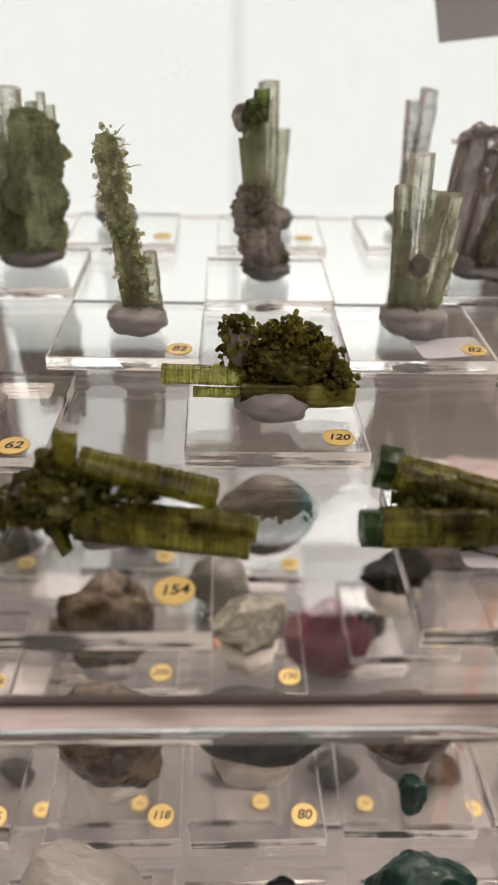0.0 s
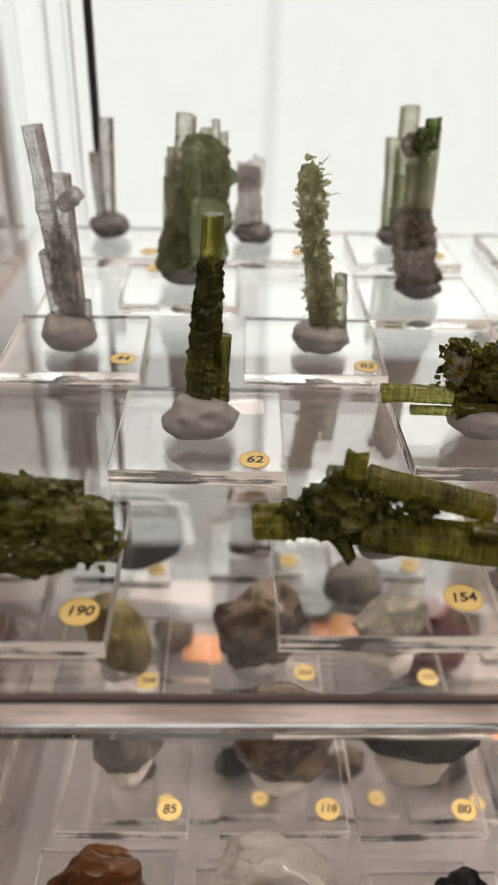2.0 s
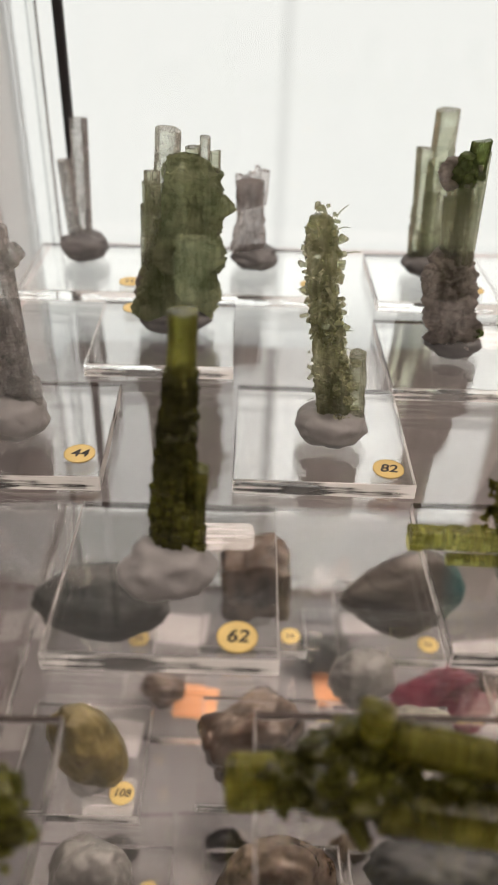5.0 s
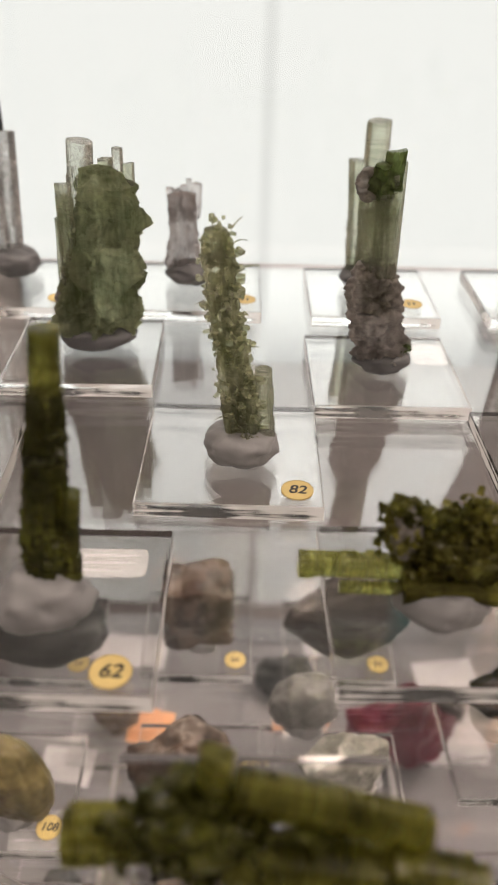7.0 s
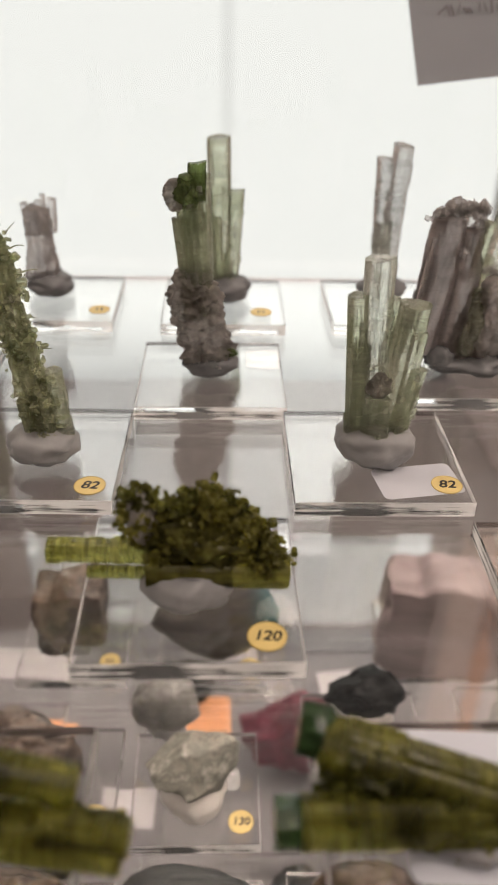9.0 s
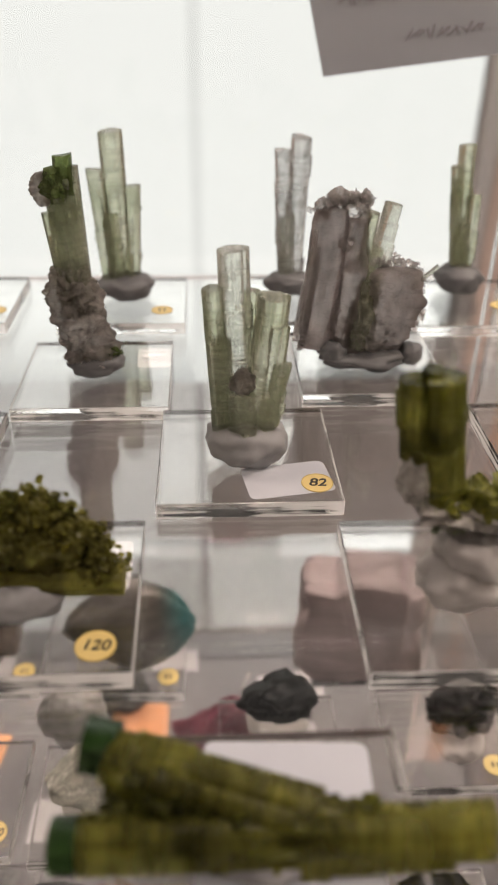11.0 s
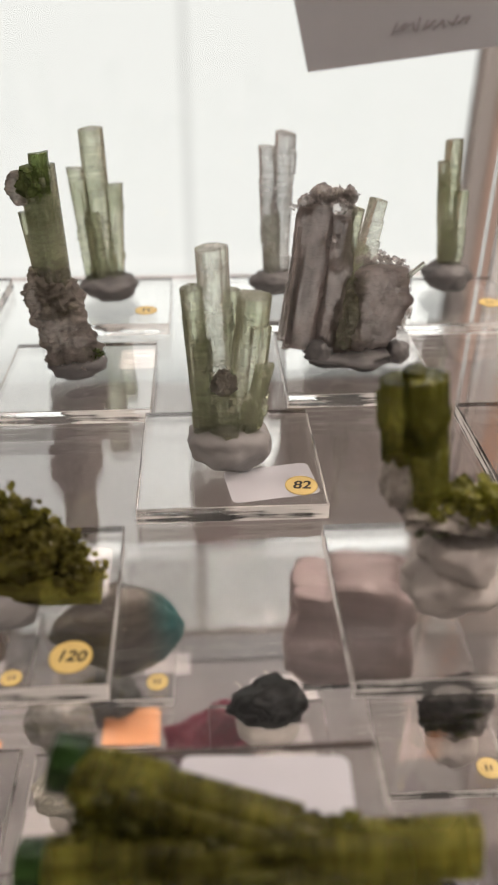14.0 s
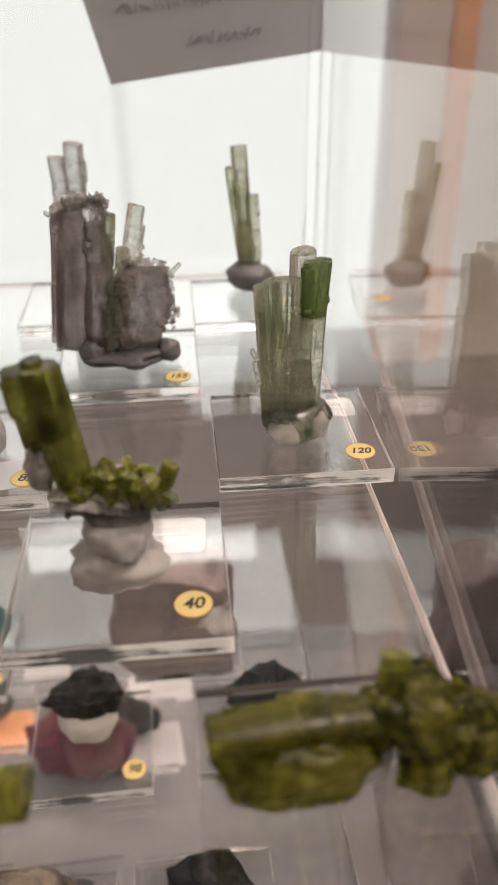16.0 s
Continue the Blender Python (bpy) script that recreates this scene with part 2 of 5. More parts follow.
PALE = crystal_stuff("pale_tourmaline", (0.74, 0.77, 0.69), (0.95, 0.97, 0.91), 0.92, 0.07, ior=1.3)
SMOKE = crystal_stuff("smoky_tourmaline", (0.70, 0.70, 0.69), (0.96, 0.96, 0.95), 0.92, 0.07, ior=1.3, ribs=0.2)
EMERALD = crystal_stuff("emerald_tip", (0.012, 0.034, 0.008), (0.045, 0.105, 0.026), 0.5)
GRASS_GREEN = crystal_stuff("grass_green_tip", (0.13, 0.19, 0.06), (0.32, 0.41, 0.16), 0.74, ior=1.3)
FERN = crystal_stuff("fern_crust", (0.58, 0.61, 0.40), (0.95, 0.96, 0.80), 0.9, 0.12, ior=1.22, inner=0.25)
CITRINE = crystal_stuff("yellow_green_cluster", (0.20, 0.21, 0.025), (0.44, 0.45, 0.09), 0.66, 0.15)
BRIGHT = crystal_stuff("bright_rod", (0.26, 0.28, 0.04), (0.80, 0.82, 0.28), 0.75, 0.12, ior=1.35, cross=0.75, ribs=0.5)
MICA = crystal_stuff("mauve_crystal", (0.78, 0.755, 0.75), (0.98, 0.965, 0.96), 0.95, 0.1, ior=1.2, cross=0.1)
MAUVE = crystal_stuff("cloudy_mauve", (0.30, 0.272, 0.262), (0.58, 0.535, 0.525), 0.9, 0.3, 90, 150, ior=1.12, cross=0.05, inner=0.45)
LILAC = crystal_stuff("pale_lilac_crystal", (0.36, 0.335, 0.33), (0.74, 0.705, 0.695), 0.88, 0.3, 700, 130, ior=1.22, cross=0.1, inner=0.16)
VEIL = crystal_stuff("green_veil", (0.20, 0.24, 0.13), (0.55, 0.59, 0.40), 0.74, 0.35, 700, 90, ior=1.2, cross=0.1, inner=0.4)
UMBER = crystal_stuff("brown_mica_crust", (0.22, 0.20, 0.188), (0.56, 0.52, 0.495), 0.74, 0.35, 500, 150, ior=1.25, cross=0.1, inner=0.3)
SCHIST = rock("dark_green_matrix", [(0.35, (0.06, 0.07, 0.042)), (0.6, (0.14, 0.165, 0.095)), (0.85, (0.30, 0.34, 0.22))], 110, 0.45, 0.9, 700, 0.25)
MATRIX = rock("grey_matrix", [(0.35, (0.14, 0.13, 0.12)), (0.65, (0.32, 0.305, 0.285)), (0.85, (0.52, 0.50, 0.47))], 220, 0.7, 0.9, 900)
CARD_ORANGE = paint("orange_card", (0.80, 0.40, 0.20), 0.6, 0.06, 30, 0.03)
COUNTER = paint("counter_top_paint", (0.24, 0.205, 0.20), 0.6, 0.08, 8.0)
PLINTH = paint("dark_brown_plinth", (0.085, 0.065, 0.062), 0.5, 0.15, 6.0)


# ---- mesh helpers ----
def mesh_of(bm, name, mat, smooth=False):
    me = bpy.data.meshes.new(name)
    for f in bm.faces:
        f.smooth = bool(smooth)
    if smooth == "broken":
        for e in bm.edges:
            e.smooth = e.calc_face_angle(0.0) < 0.42
    bm.to_mesh(me)
    bm.free()
    me.materials.append(mat)
    return me


def part(name, bm, mat, parent=None, label="", m=None, smooth=False):
    ob = new(name, mesh_of(bm, name, mat, smooth))
    if parent is not None:
        ob.parent = parent
    if m is not None:
        ob.matrix_basis = m
    return tagged(ob, label)


def thing(name, place, label, category, group="", turn=0.0):
    ob = new(name)
    ob.empty_display_size = 0.01
    ob.matrix_basis = pose(*place, 0, 0, turn)
    return tagged(ob, label, category, group)


def clear_box(name, x0, x1, y0, y1, z0, z1, mats, parent, axis=2, bevel=0.00022):
    """A slab of clear stuff: mats[0] on its two faces across the axis, mats[1] on its edges."""
    ob = part(name, box_bm(x0, x1, y0, y1, z0, z1, bevel, 1), mats[0], parent)
    ob.data.materials.append(mats[1])
    ob.data.materials.append(FRONT_EDGE)
    ob.data.materials.append(SIDE_EDGE)
    ob.data.materials.append(RIM)
    for f in ob.data.polygons:
        cut = 2 if f.normal[1] < -0.5 else (3 if abs(f.normal[0]) > 0.5 else 1)
        if f.normal[1] < -0.3 and max(abs(c) for c in f.normal) < 0.95:
            cut = 4
        f.material_index = 0 if abs(f.normal[axis]) > 0.95 else (cut if mats[1] is EDGE and axis == 2 else 1)
    ob.visible_shadow = False
    return ob


def box_bm(x0, x1, y0, y1, z0, z1, bevel=0.0, seg=1):
    bm = bmesh.new()
    bmesh.ops.create_cube(bm, size=1)
    for v in bm.verts:
        v.co = Vector(((x0 + x1) / 2 + v.co.x * (x1 - x0), (y0 + y1) / 2 + v.co.y * (y1 - y0), (z0 + z1) / 2 + v.co.z * (z1 - z0)))
    if bevel:
        bmesh.ops.bevel(bm, geom=bm.edges[:], offset=bevel, segments=seg, affect="EDGES")
    return bm


def disc_bm(r, z0, z1, n=40, ex=1.0):
    bm = bmesh.new()
    lo = [bm.verts.new((r * ex * math.cos(2 * math.pi * i / n), r * math.sin(2 * math.pi * i / n), z0)) for i in range(n)]
    hi = [bm.verts.new((v.co.x * 0.985, v.co.y * 0.985, z1)) for v in lo]
    bm.faces.new(lo[::-1])
    bm.faces.new(hi)
    for i in range(n):
        bm.faces.new((lo[i], lo[(i + 1) % n], hi[(i + 1) % n], hi[i]))
    return bm


def ring_bm(r0, r1, z0, z1, n=40):
    bm = bmesh.new()
    rows = []
    for r, z in ((r0, z0), (r1, z0), (r1, z1), (r0, z1)):
        rows.append([bm.verts.new((r * math.cos(2 * math.pi * i / n), r * math.sin(2 * math.pi * i / n), z)) for i in range(n)])
    for k in range(4):
        a, b = rows[k], rows[(k + 1) % 4]
        for i in range(n):
            bm.faces.new((a[i], a[(i + 1) % n], b[(i + 1) % n], b[i]))
    return bm


def rounded_sheet_bm(w, d, z0, z1, r, n=6):
    bm = bmesh.new()
    pts = []
    for cx, cy, a0 in ((w / 2 - r, d / 2 - r, 0), (-w / 2 + r, d / 2 - r, 90), (-w / 2 + r, -d / 2 + r, 180), (w / 2 - r, -d / 2 + r, 270)):
        for i in range(n + 1):
            a = radians(a0 + 90 * i / n)
            pts.append((cx + r * math.cos(a), cy + r * math.sin(a)))
    lo = [bm.verts.new((x, y, z0)) for x, y in pts]
    hi = [bm.verts.new((x, y, z1)) for x, y in pts]
    bm.faces.new(lo[::-1])
    bm.faces.new(hi)
    for i in range(len(pts)):
        j = (i + 1) % len(pts)
        bm.faces.new((lo[i], lo[j], hi[j], hi[i]))
    return bm


def written(name, text, size, mat, parent, m, shear=0.18, thick=0.00002):
    curve = bpy.data.curves.new(name, "FONT")
    curve.body, curve.size, curve.shear, curve.extrude = text, size, shear, thick
    curve.align_x, curve.align_y, curve.offset = "CENTER", "CENTER", 0.00009
    tmp = bpy.data.objects.new("lettering", curve)
    me = bpy.data.meshes.new_from_object(tmp)
    bpy.data.objects.remove(tmp)
    me.materials.clear()
    me.materials.append(mat)
    ob = new(name, me)
    ob.parent = parent
    ob.matrix_basis = m
    return ob


def prism_into(bm, m, r, length, n, rng, taper=0.0, rings=5, rough=0.04, broken=0.0, oval=1.0, ledges=0):
    """A striped, slightly three-sided crystal along z, laid by m; side growths end in ledges along it."""
    side = [1 + 0.06 * math.cos(3 * 2 * math.pi * i / n + 0.4) + rng.uniform(-rough, rough) for i in range(n)]
    lean, lean_way = rng.uniform(0.0, 0.22), rng.uniform(0, 6.28)
    zs = [0.0] + [length * (k + rng.uniform(-0.25, 0.25)) / rings for k in range(1, rings)] + [length]
    grown = []
    for _ in range(ledges):
        z0, z1 = sorted((rng.uniform(-0.3, 0.8) * length, rng.uniform(0.1, 0.94) * length))
        grown.append((rng.randrange(n), rng.randint(3, max(4, n // 4)), z0, z1, rng.uniform(0.07, 0.24)))
        zs += [z + d for z in (z0, z1) for d in (-0.0001, 0.0001) if 0.0004 < z < length - 0.0004]
    zs.sort()
    rows = []
    for k, z in enumerate(zs):
        s = r * (1 - taper * z / length)
        row = []
        for i in range(n):
            a = 2 * math.pi * i / n
            dz = (rng.uniform(-broken, broken) + lean * math.cos(a - lean_way)) * r if k == len(zs) - 1 else 0
            w = s * side[i] * (1 + rng.uniform(-0.008, 0.008))
            for i0, wide, z0, z1, gain in grown:
                if z0 < z < z1 and (i - i0) % n < wide:
                    w *= 1 + gain
            row.append(bm.verts.new(m @ Vector((w * math.cos(a) * oval, w * math.sin(a), z + dz))))
        rows.append(row)
    for a, b in zip(rows, rows[1:]):
        for i in range(n):
            bm.faces.new((a[i], a[(i + 1) % n], b[(i + 1) % n], b[i]))
    bm.faces.new(rows[0][::-1])
    mid = m @ Vector((rng.uniform(-0.2, 0.2) * r, rng.uniform(-0.2, 0.2) * r, length + r * rng.uniform(0.0, 0.05)))
    inner = [bm.verts.new(v.co.lerp(mid, 0.16) + (m.to_3x3() @ Vector((0, 0, 1))) * r * 0.03) for v in rows[-1]]
    top = rows[-1]
    for i in range(n):
        bm.faces.new((top[i], top[(i + 1) % n], inner[(i + 1) % n], inner[i]))
    c = bm.verts.new(mid)
    for i in range(n):
        bm.faces.new((inner[i], inner[(i + 1) % n], c))


def along(p0, p1, spin=0.0):
    d = Vector(p1) - Vector(p0)
    return Matrix.Translation(p0) @ d.to_track_quat("Z", "Y").to_matrix().to_4x4() @ Matrix.Rotation(spin, 4, "Z"), d.length


def crystal(parent, p0, p1, r, mat, seed=0, n=30, taper=0.0, name="crystal", label="", broken=0.03, rough=0.05, oval=1.0, ledges=None):
    """A crystal of its own from p0 to p1 (metres in the room), with side growths that end in ledges."""
    rng = random.Random(seed * 7 + int(abs(p0[0]) * 1e4))
    o = Vector(parent.location)
    m, length = along(Vector(p0) - o, Vector(p1) - o, rng.uniform(0, 6))
    bm = bmesh.new()
    prism_into(bm, Matrix(), r, length, n, rng, taper, 9, rough, broken, oval, (6 if r > 0.0022 and n > 12 else 0) if ledges is None else ledges)
    return part(name, bm, mat, parent, label, m)


def lump_bm(radii, amp, freq, seed, sub=4, power=1.0, cut=None):
    bm = bmesh.new()
    bmesh.ops.create_icosphere(bm, subdivisions=sub, radius=1)
    off = Vector((seed * 3.7, seed * 1.3, seed * 2.1))
    for v in bm.verts:
        d = v.co.normalized()
        k = 1 + amp * noise.fractal(d * freq + off, 0.9, 2.1, 4)
        v.co = Vector((d.x * radii[0], d.y * radii[1], d.z * radii[2])) * k
        if cut is not None and v.co.z < -radii[2] * cut:
            v.co.z = -radii[2] * cut
    return bm


def lump(parent, name, c, radii, mat, amp=0.25, freq=1.6, seed=1, sub=4, label="", smooth=False, cut=None, turn=(0, 0, 0)):
    o = Vector(parent.location)
    p = Vector(c) - o
    return part(name, lump_bm(radii, amp, freq, seed, sub, 1.0, cut), mat, parent, label, pose(*p, *turn), smooth)


def loft_bm(rows, seed, amp=0.1, freq=220.0, fibre=0.35, n=56, steps=60):
    """A body drawn up through a few ovals (z, x, y, half-width, half-depth), its skin broken along its grain."""
    bm = bmesh.new()
    off = Vector((seed * 3.1, seed * 1.7, seed * 0.9))
    rings = []
    for k in range(steps + 1):
        u = (len(rows) - 1) * k / steps
        i = min(int(u), len(rows) - 2)
        f = u - i
        f = f * f * (3 - 2 * f) * 0.5 + f * 0.5
        z, x, y, w, d = (a + (b - a) * f for a, b in zip(rows[i], rows[i + 1]))
        ring = []
        for j in range(n):
            c, q = math.cos(2 * math.pi * j / n), math.sin(2 * math.pi * j / n)
            p = Vector((x + w * c, y + d * q, z))
            g = Vector((p.x, p.y, p.z * fibre)) * freq + off
            h = 1 + amp * (noise.fractal(g, 0.8, 2.1, 5) + 0.5 * abs(noise.noise(p * freq * 1.7 + off)))
            lift = 0.3 * amp * w * noise.noise(p * freq * 2 - off)
            ring.append(bm.verts.new((x + w * c * h, y + d * q * h, z + lift)))
        rings.append(ring)
    for a, b in zip(rings, rings[1:]):
        for j in range(n):
            bm.faces.new((a[j], a[(j + 1) % n], b[(j + 1) % n], b[j]))
    bm.faces.new(rings[0][::-1])
    top = bm.verts.new(sum((v.co for v in rings[-1]), Vector()) / n + Vector((0, 0, rows[-1][3] * 0.25)))
    for j in range(n):
        bm.faces.new((rings[-1][j], rings[-1][(j + 1) % n], top))
    return bm


def loft(parent, name, rows, mat, seed, label="", smooth="broken", **kw):
    o = Vector(parent.location)
    return part(name, loft_bm([(z - o.z, x - o.x, y - o.y, w, d) for z, x, y, w, d in rows], seed, **kw), mat, parent, label, None, smooth)


def filaments(parent, path, radius, count, length, thick, mat, seed, name="hair_crust", label="", curl=3.2):
    """Fine curled hairs of crystal that stand off a line of points, in one mesh."""
    rng = random.Random(seed)
    o = Vector(parent.location)
    pts = [Vector(p) - o for p in path]
    bm = bmesh.new()
    for _ in range(count):
        u = rng.uniform(0, len(pts) - 1.001)
        i = int(u)
        c = pts[i].lerp(pts[i + 1], u - i)
        d = Vector((rng.gauss(0, 1), rng.gauss(0, 1), rng.gauss(0, 0.5))).normalized()
        p = c + d * (radius(u) if callable(radius) else radius) * rng.uniform(0.75, 1.0)
        way = (d + Vector((rng.uniform(-1, 1), rng.uniform(-1, 1), rng.uniform(-1, 1)))).normalized()
        bend = Vector((rng.uniform(-1, 1), rng.uniform(-1, 1), rng.uniform(-1, 1))) * curl
        step = length * rng.uniform(0.4, 1.2) / 4
        last = None
        for k in range(5):
            m = Matrix.Translation(p) @ way.to_track_quat("Z", "Y").to_matrix().to_4x4()
            w = thick * (1.1 - 0.15 * k)
            ring = [bm.verts.new(m @ Vector((w * math.cos(2.094 * j), w * math.sin(2.094 * j), 0))) for j in range(3)]
            if last:
                for j in range(3):
                    bm.faces.new((last[j], last[(j + 1) % 3], ring[(j + 1) % 3], ring[j]))
            else:
                bm.faces.new(ring[::-1])
            last = ring
            p = p + way * step
            way = (way + bend * 0.5).normalized()
        bm.faces.new(last)
    return tagged(part(name, bm, mat, parent, label), kind="stuff")


def facets_bm(radii, count, seed, amp=0.12):
    """A broken, faceted stone: an egg sliced by many planes, with a little roughness."""
    rng = random.Random(seed)
    bm = bmesh.new()
    bmesh.ops.create_icosphere(bm, subdivisions=5, radius=1)
    planes = []
    for _ in range(count):
        d = Vector((rng.gauss(0, 1), rng.gauss(0, 1), rng.gauss(0, 1))).normalized()
        planes.append((d, rng.uniform(0.68, 0.9)))
    off = Vector((seed * 1.7, seed * 0.9, seed))
    for v in bm.verts:
        p = v.co.copy()
        for d, h in planes:
            e = p.dot(d) - h
            if e > 0:
                p -= d * e
        p *= 1 + amp * noise.fractal(p * 2.6 + off, 1.0, 2.0, 4) * 0.5
        v.co = Vector((p.x * radii[0], p.y * radii[1], p.z * radii[2]))
    return bm


def crust_bm(path, radius, count, size, seed, longer=1.6, needles=0, flat=1.0, needle_len=0.006):
    """Hundreds of small shards grown round a line of points."""
    rng = random.Random(seed)
    bm = bmesh.new()
    pts = [Vector(p) for p in path]
    lens = [(b - a).length for a, b in zip(pts, pts[1:])]
    total = sum(lens)
    for k in range(count + needles):
        s = rng.uniform(0, total)
        i = 0
        while i < len(lens) - 1 and s > lens[i]:
            s -= lens[i]
            i += 1
        t = s / max(lens[i], 1e-9)
        c = pts[i].lerp(pts[i + 1], t)
        rad = radius(i + t) if callable(radius) else radius
        d = Vector((rng.gauss(0, 1), rng.gauss(0, 1) * flat, rng.gauss(0, 1))).normalized()
        p = c + d * rad * rng.uniform(0.55, 1.05)
        grow = (d + Vector((rng.uniform(-1, 1), rng.uniform(-1, 1), rng.uniform(-1, 1))) * 0.9).normalized()
        needle = k >= count
        r = size * rng.uniform(0.5, 1.25) * (0.16 if needle else 1)
        length = needle_len * rng.uniform(0.5, 1.2) if needle else r * longer * rng.uniform(0.7, 1.9)
        if needle:
            grow = (d + Vector((rng.uniform(-1, 1), rng.uniform(-1, 1), rng.uniform(-1, 1))) * 1.4).normalized()
        m, _ = along(p - grow * length * 0.3, p + grow * length * 0.7, rng.uniform(0, 6))
        n = 3 if needle else rng.choice((4, 5, 6))
        lo = [bm.verts.new(m @ Vector((r * math.cos(6.283 * j / n), r * math.sin(6.283 * j / n), 0))) for j in range(n)]
        hi = [bm.verts.new(m @ Vector((r * 0.8 * math.cos(6.283 * j / n), r * 0.8 * math.sin(6.283 * j / n), length * rng.uniform(0.9, 1.1)))) for j in range(n)]
        bm.faces.new(hi)
        bm.faces.new(lo[::-1])
        for j in range(n):
            bm.faces.new((lo[j], lo[(j + 1) % n], hi[(j + 1) % n], hi[j]))
    return bm


def crust(parent, path, radius, count, size, mat, seed, name="crust", label="", **kw):
    o = Vector(parent.location)
    return tagged(part(name, crust_bm([Vector(p) - o for p in path], radius, count, size, seed, **kw), mat, parent, label), kind="stuff")


def granules(parent, path, radius, count, size, mat, seed, name="crust", label="", flat=1.0, rough=0.5, sub=2):
    """A crust of many small broken grains crowded round a line of points, in one mesh."""
    rng = random.Random(seed)
    o = Vector(parent.location)
    pts = [Vector(p) - o for p in path]
    ball = bmesh.new()
    bmesh.ops.create_icosphere(ball, subdivisions=sub, radius=1)
    dirs = [v.co.normalized() for v in ball.verts]
    tris = [[v.index for v in f.verts] for f in ball.faces]
    ball.free()
    verts, faces = [], []
    for k in range(count):
        u = rng.uniform(0, len(pts) - 1)
        i = min(int(u), len(pts) - 2)
        c = pts[i].lerp(pts[i + 1], u - i)
        rad = radius(u) if callable(radius) else radius
        d = Vector((rng.gauss(0, 1), rng.gauss(0, 1) * flat, rng.gauss(0, 1))).normalized()
        c = c + d * rad * rng.uniform(0.2, 0.95)
        g = size * rng.uniform(0.45, 1.3)
        st = Vector((rng.uniform(0.7, 1.3), rng.uniform(0.7, 1.3), rng.uniform(0.7, 1.5)))
        turn = Euler((rng.uniform(0, 6), rng.uniform(0, 6), rng.uniform(0, 6))).to_matrix()
        off = Vector((k * 1.7, seed, 0.3))
        n0 = len(verts)
        cut = rng.uniform(0.6, 0.85)
        for q in dirs:
            e = Vector((max(-cut, min(cut, q.x)), max(-cut, min(cut, q.y)), max(-cut, min(cut, q.z))))
            f = g * (1 + rough * noise.noise(q * 2.2 + off) + 0.35 * rough * noise.noise(q * 6 + off))
            verts.append(c + turn @ Vector((e.x * st.x, e.y * st.y, e.z * st.z)) * f)
        faces += [[n0 + j for j in t] for t in tris]
    me = bpy.data.meshes.new(name)
    me.from_pydata(verts, [], faces)
    me.materials.append(mat)
    ob = new(name, me)
    ob.parent = parent
    return tagged(ob, label, kind="stuff")


def putty(parent, c, radii, seed, mat=None, name="putty", label="grey mounting putty", amp=0.17, sub=4):
    return lump(parent, name, c, (radii[0] * 0.94, radii[1] * 0.94, radii[2] * 1.15), mat or PUTTY, amp, 1.45, seed, sub, label, True, 0.9)


# ---- the hall round the case ----
def wall(name, x0, x1, y0, y1, z0, z1, mat, label, category="wall"):
    return tagged(part(name, box_bm(x0, x1, y0, y1, z0, z1), mat), label, category, "", "structure")


wall("floor", -3, 3, -2.5, 3.4, -1.1, -1.0, HALL_FLOOR, "dull grey-brown carpet floor of the hall", "floor")
wall("ceiling", -3, 3, -2.5, 3.4, 1.75, 1.85, CEILING, "plain dark ceiling of the hall, out of view", "ceiling")
wall("wall_north", -3, 3, 3.4, 3.5, -1.1, 1.85, HALL, "plain pinkish beige wall of the hall")
wall("wall_south", -3, 3, -2.6, -2.5, -1.1, 1.85, HALL, "plain pinkish beige wall of the hall")
wall("wall_west", -3.1, -3, -2.6, 3.5, -1.1, 1.85, HALL, "plain pinkish beige wall of the hall")
wall("wall_east", 3, 3.1, -2.6, 3.5, -1.1, 1.85, HALL, "plain pinkish beige wall of the hall")

light_wall = thing("light_wall", (0.1, 2.0, -1.0), "tall glowing white light wall of two panels", "light wall")
part("frame", box_bm(-0.71, 0.61, 0.02, 0.08, 0.0, 2.54, 0.004), CEILING, light_wall)
for lw0, lw1, fabric in ((-0.70, -0.085, LIGHT_WALL), (-0.055, 0.60, LIGHT_WALL_EAST)):
    part("light_panel", box_bm(lw0, lw1, 0.0, 0.02, 0.03, 2.52, 0.003), fabric, light_wall, "glowing white fabric panel")
part("seam", box_bm(-0.085, -0.055, 0.004, 0.02, 0.03, 2.52), LIGHT_SEAM, light_wall)
wall("wall_booth_west", -2.6, -0.62, 2.04, 2.1, -1.0, 1.75, BOOTH, "pale pinkish booth wall beside the light wall")
wall("wall_booth_east", 0.72, 2.6, 2.04, 2.1, -1.0, 1.75, BOOTH, "pale pinkish booth wall beside the light wall")

stand = thing("neighbour_stand", (0.424, 1.0, -1.0), "tall grey stand with an orange edge strip", "stand")
part("panel", box_bm(-0.024, 0.60, 0.0, 0.05, 0.6502, 2.2, 0.002), BOOTH_GREY, stand)
part("side_band", box_bm(-0.022, 0.038, -0.004, -0.0002, 0.6502, 2.2, 0.001), BAND, stand, "dull salmon-coloured band")
part("edge_strip", box_bm(0.040, 0.070, -0.006, -0.0002, 0.6502, 2.2, 0.002), ORANGE, stand, "orange painted strip")
part("counter_top", box_bm(-0.105, 0.625, -0.275, 0.125, 0.6492, 0.6499, 0.0002), COUNTER, stand, "pale counter top")
part("plinth", box_bm(-0.10, 0.62, -0.27, 0.12, 0.0, 0.649, 0.004), PLINTH, stand, "dark brown plinth")

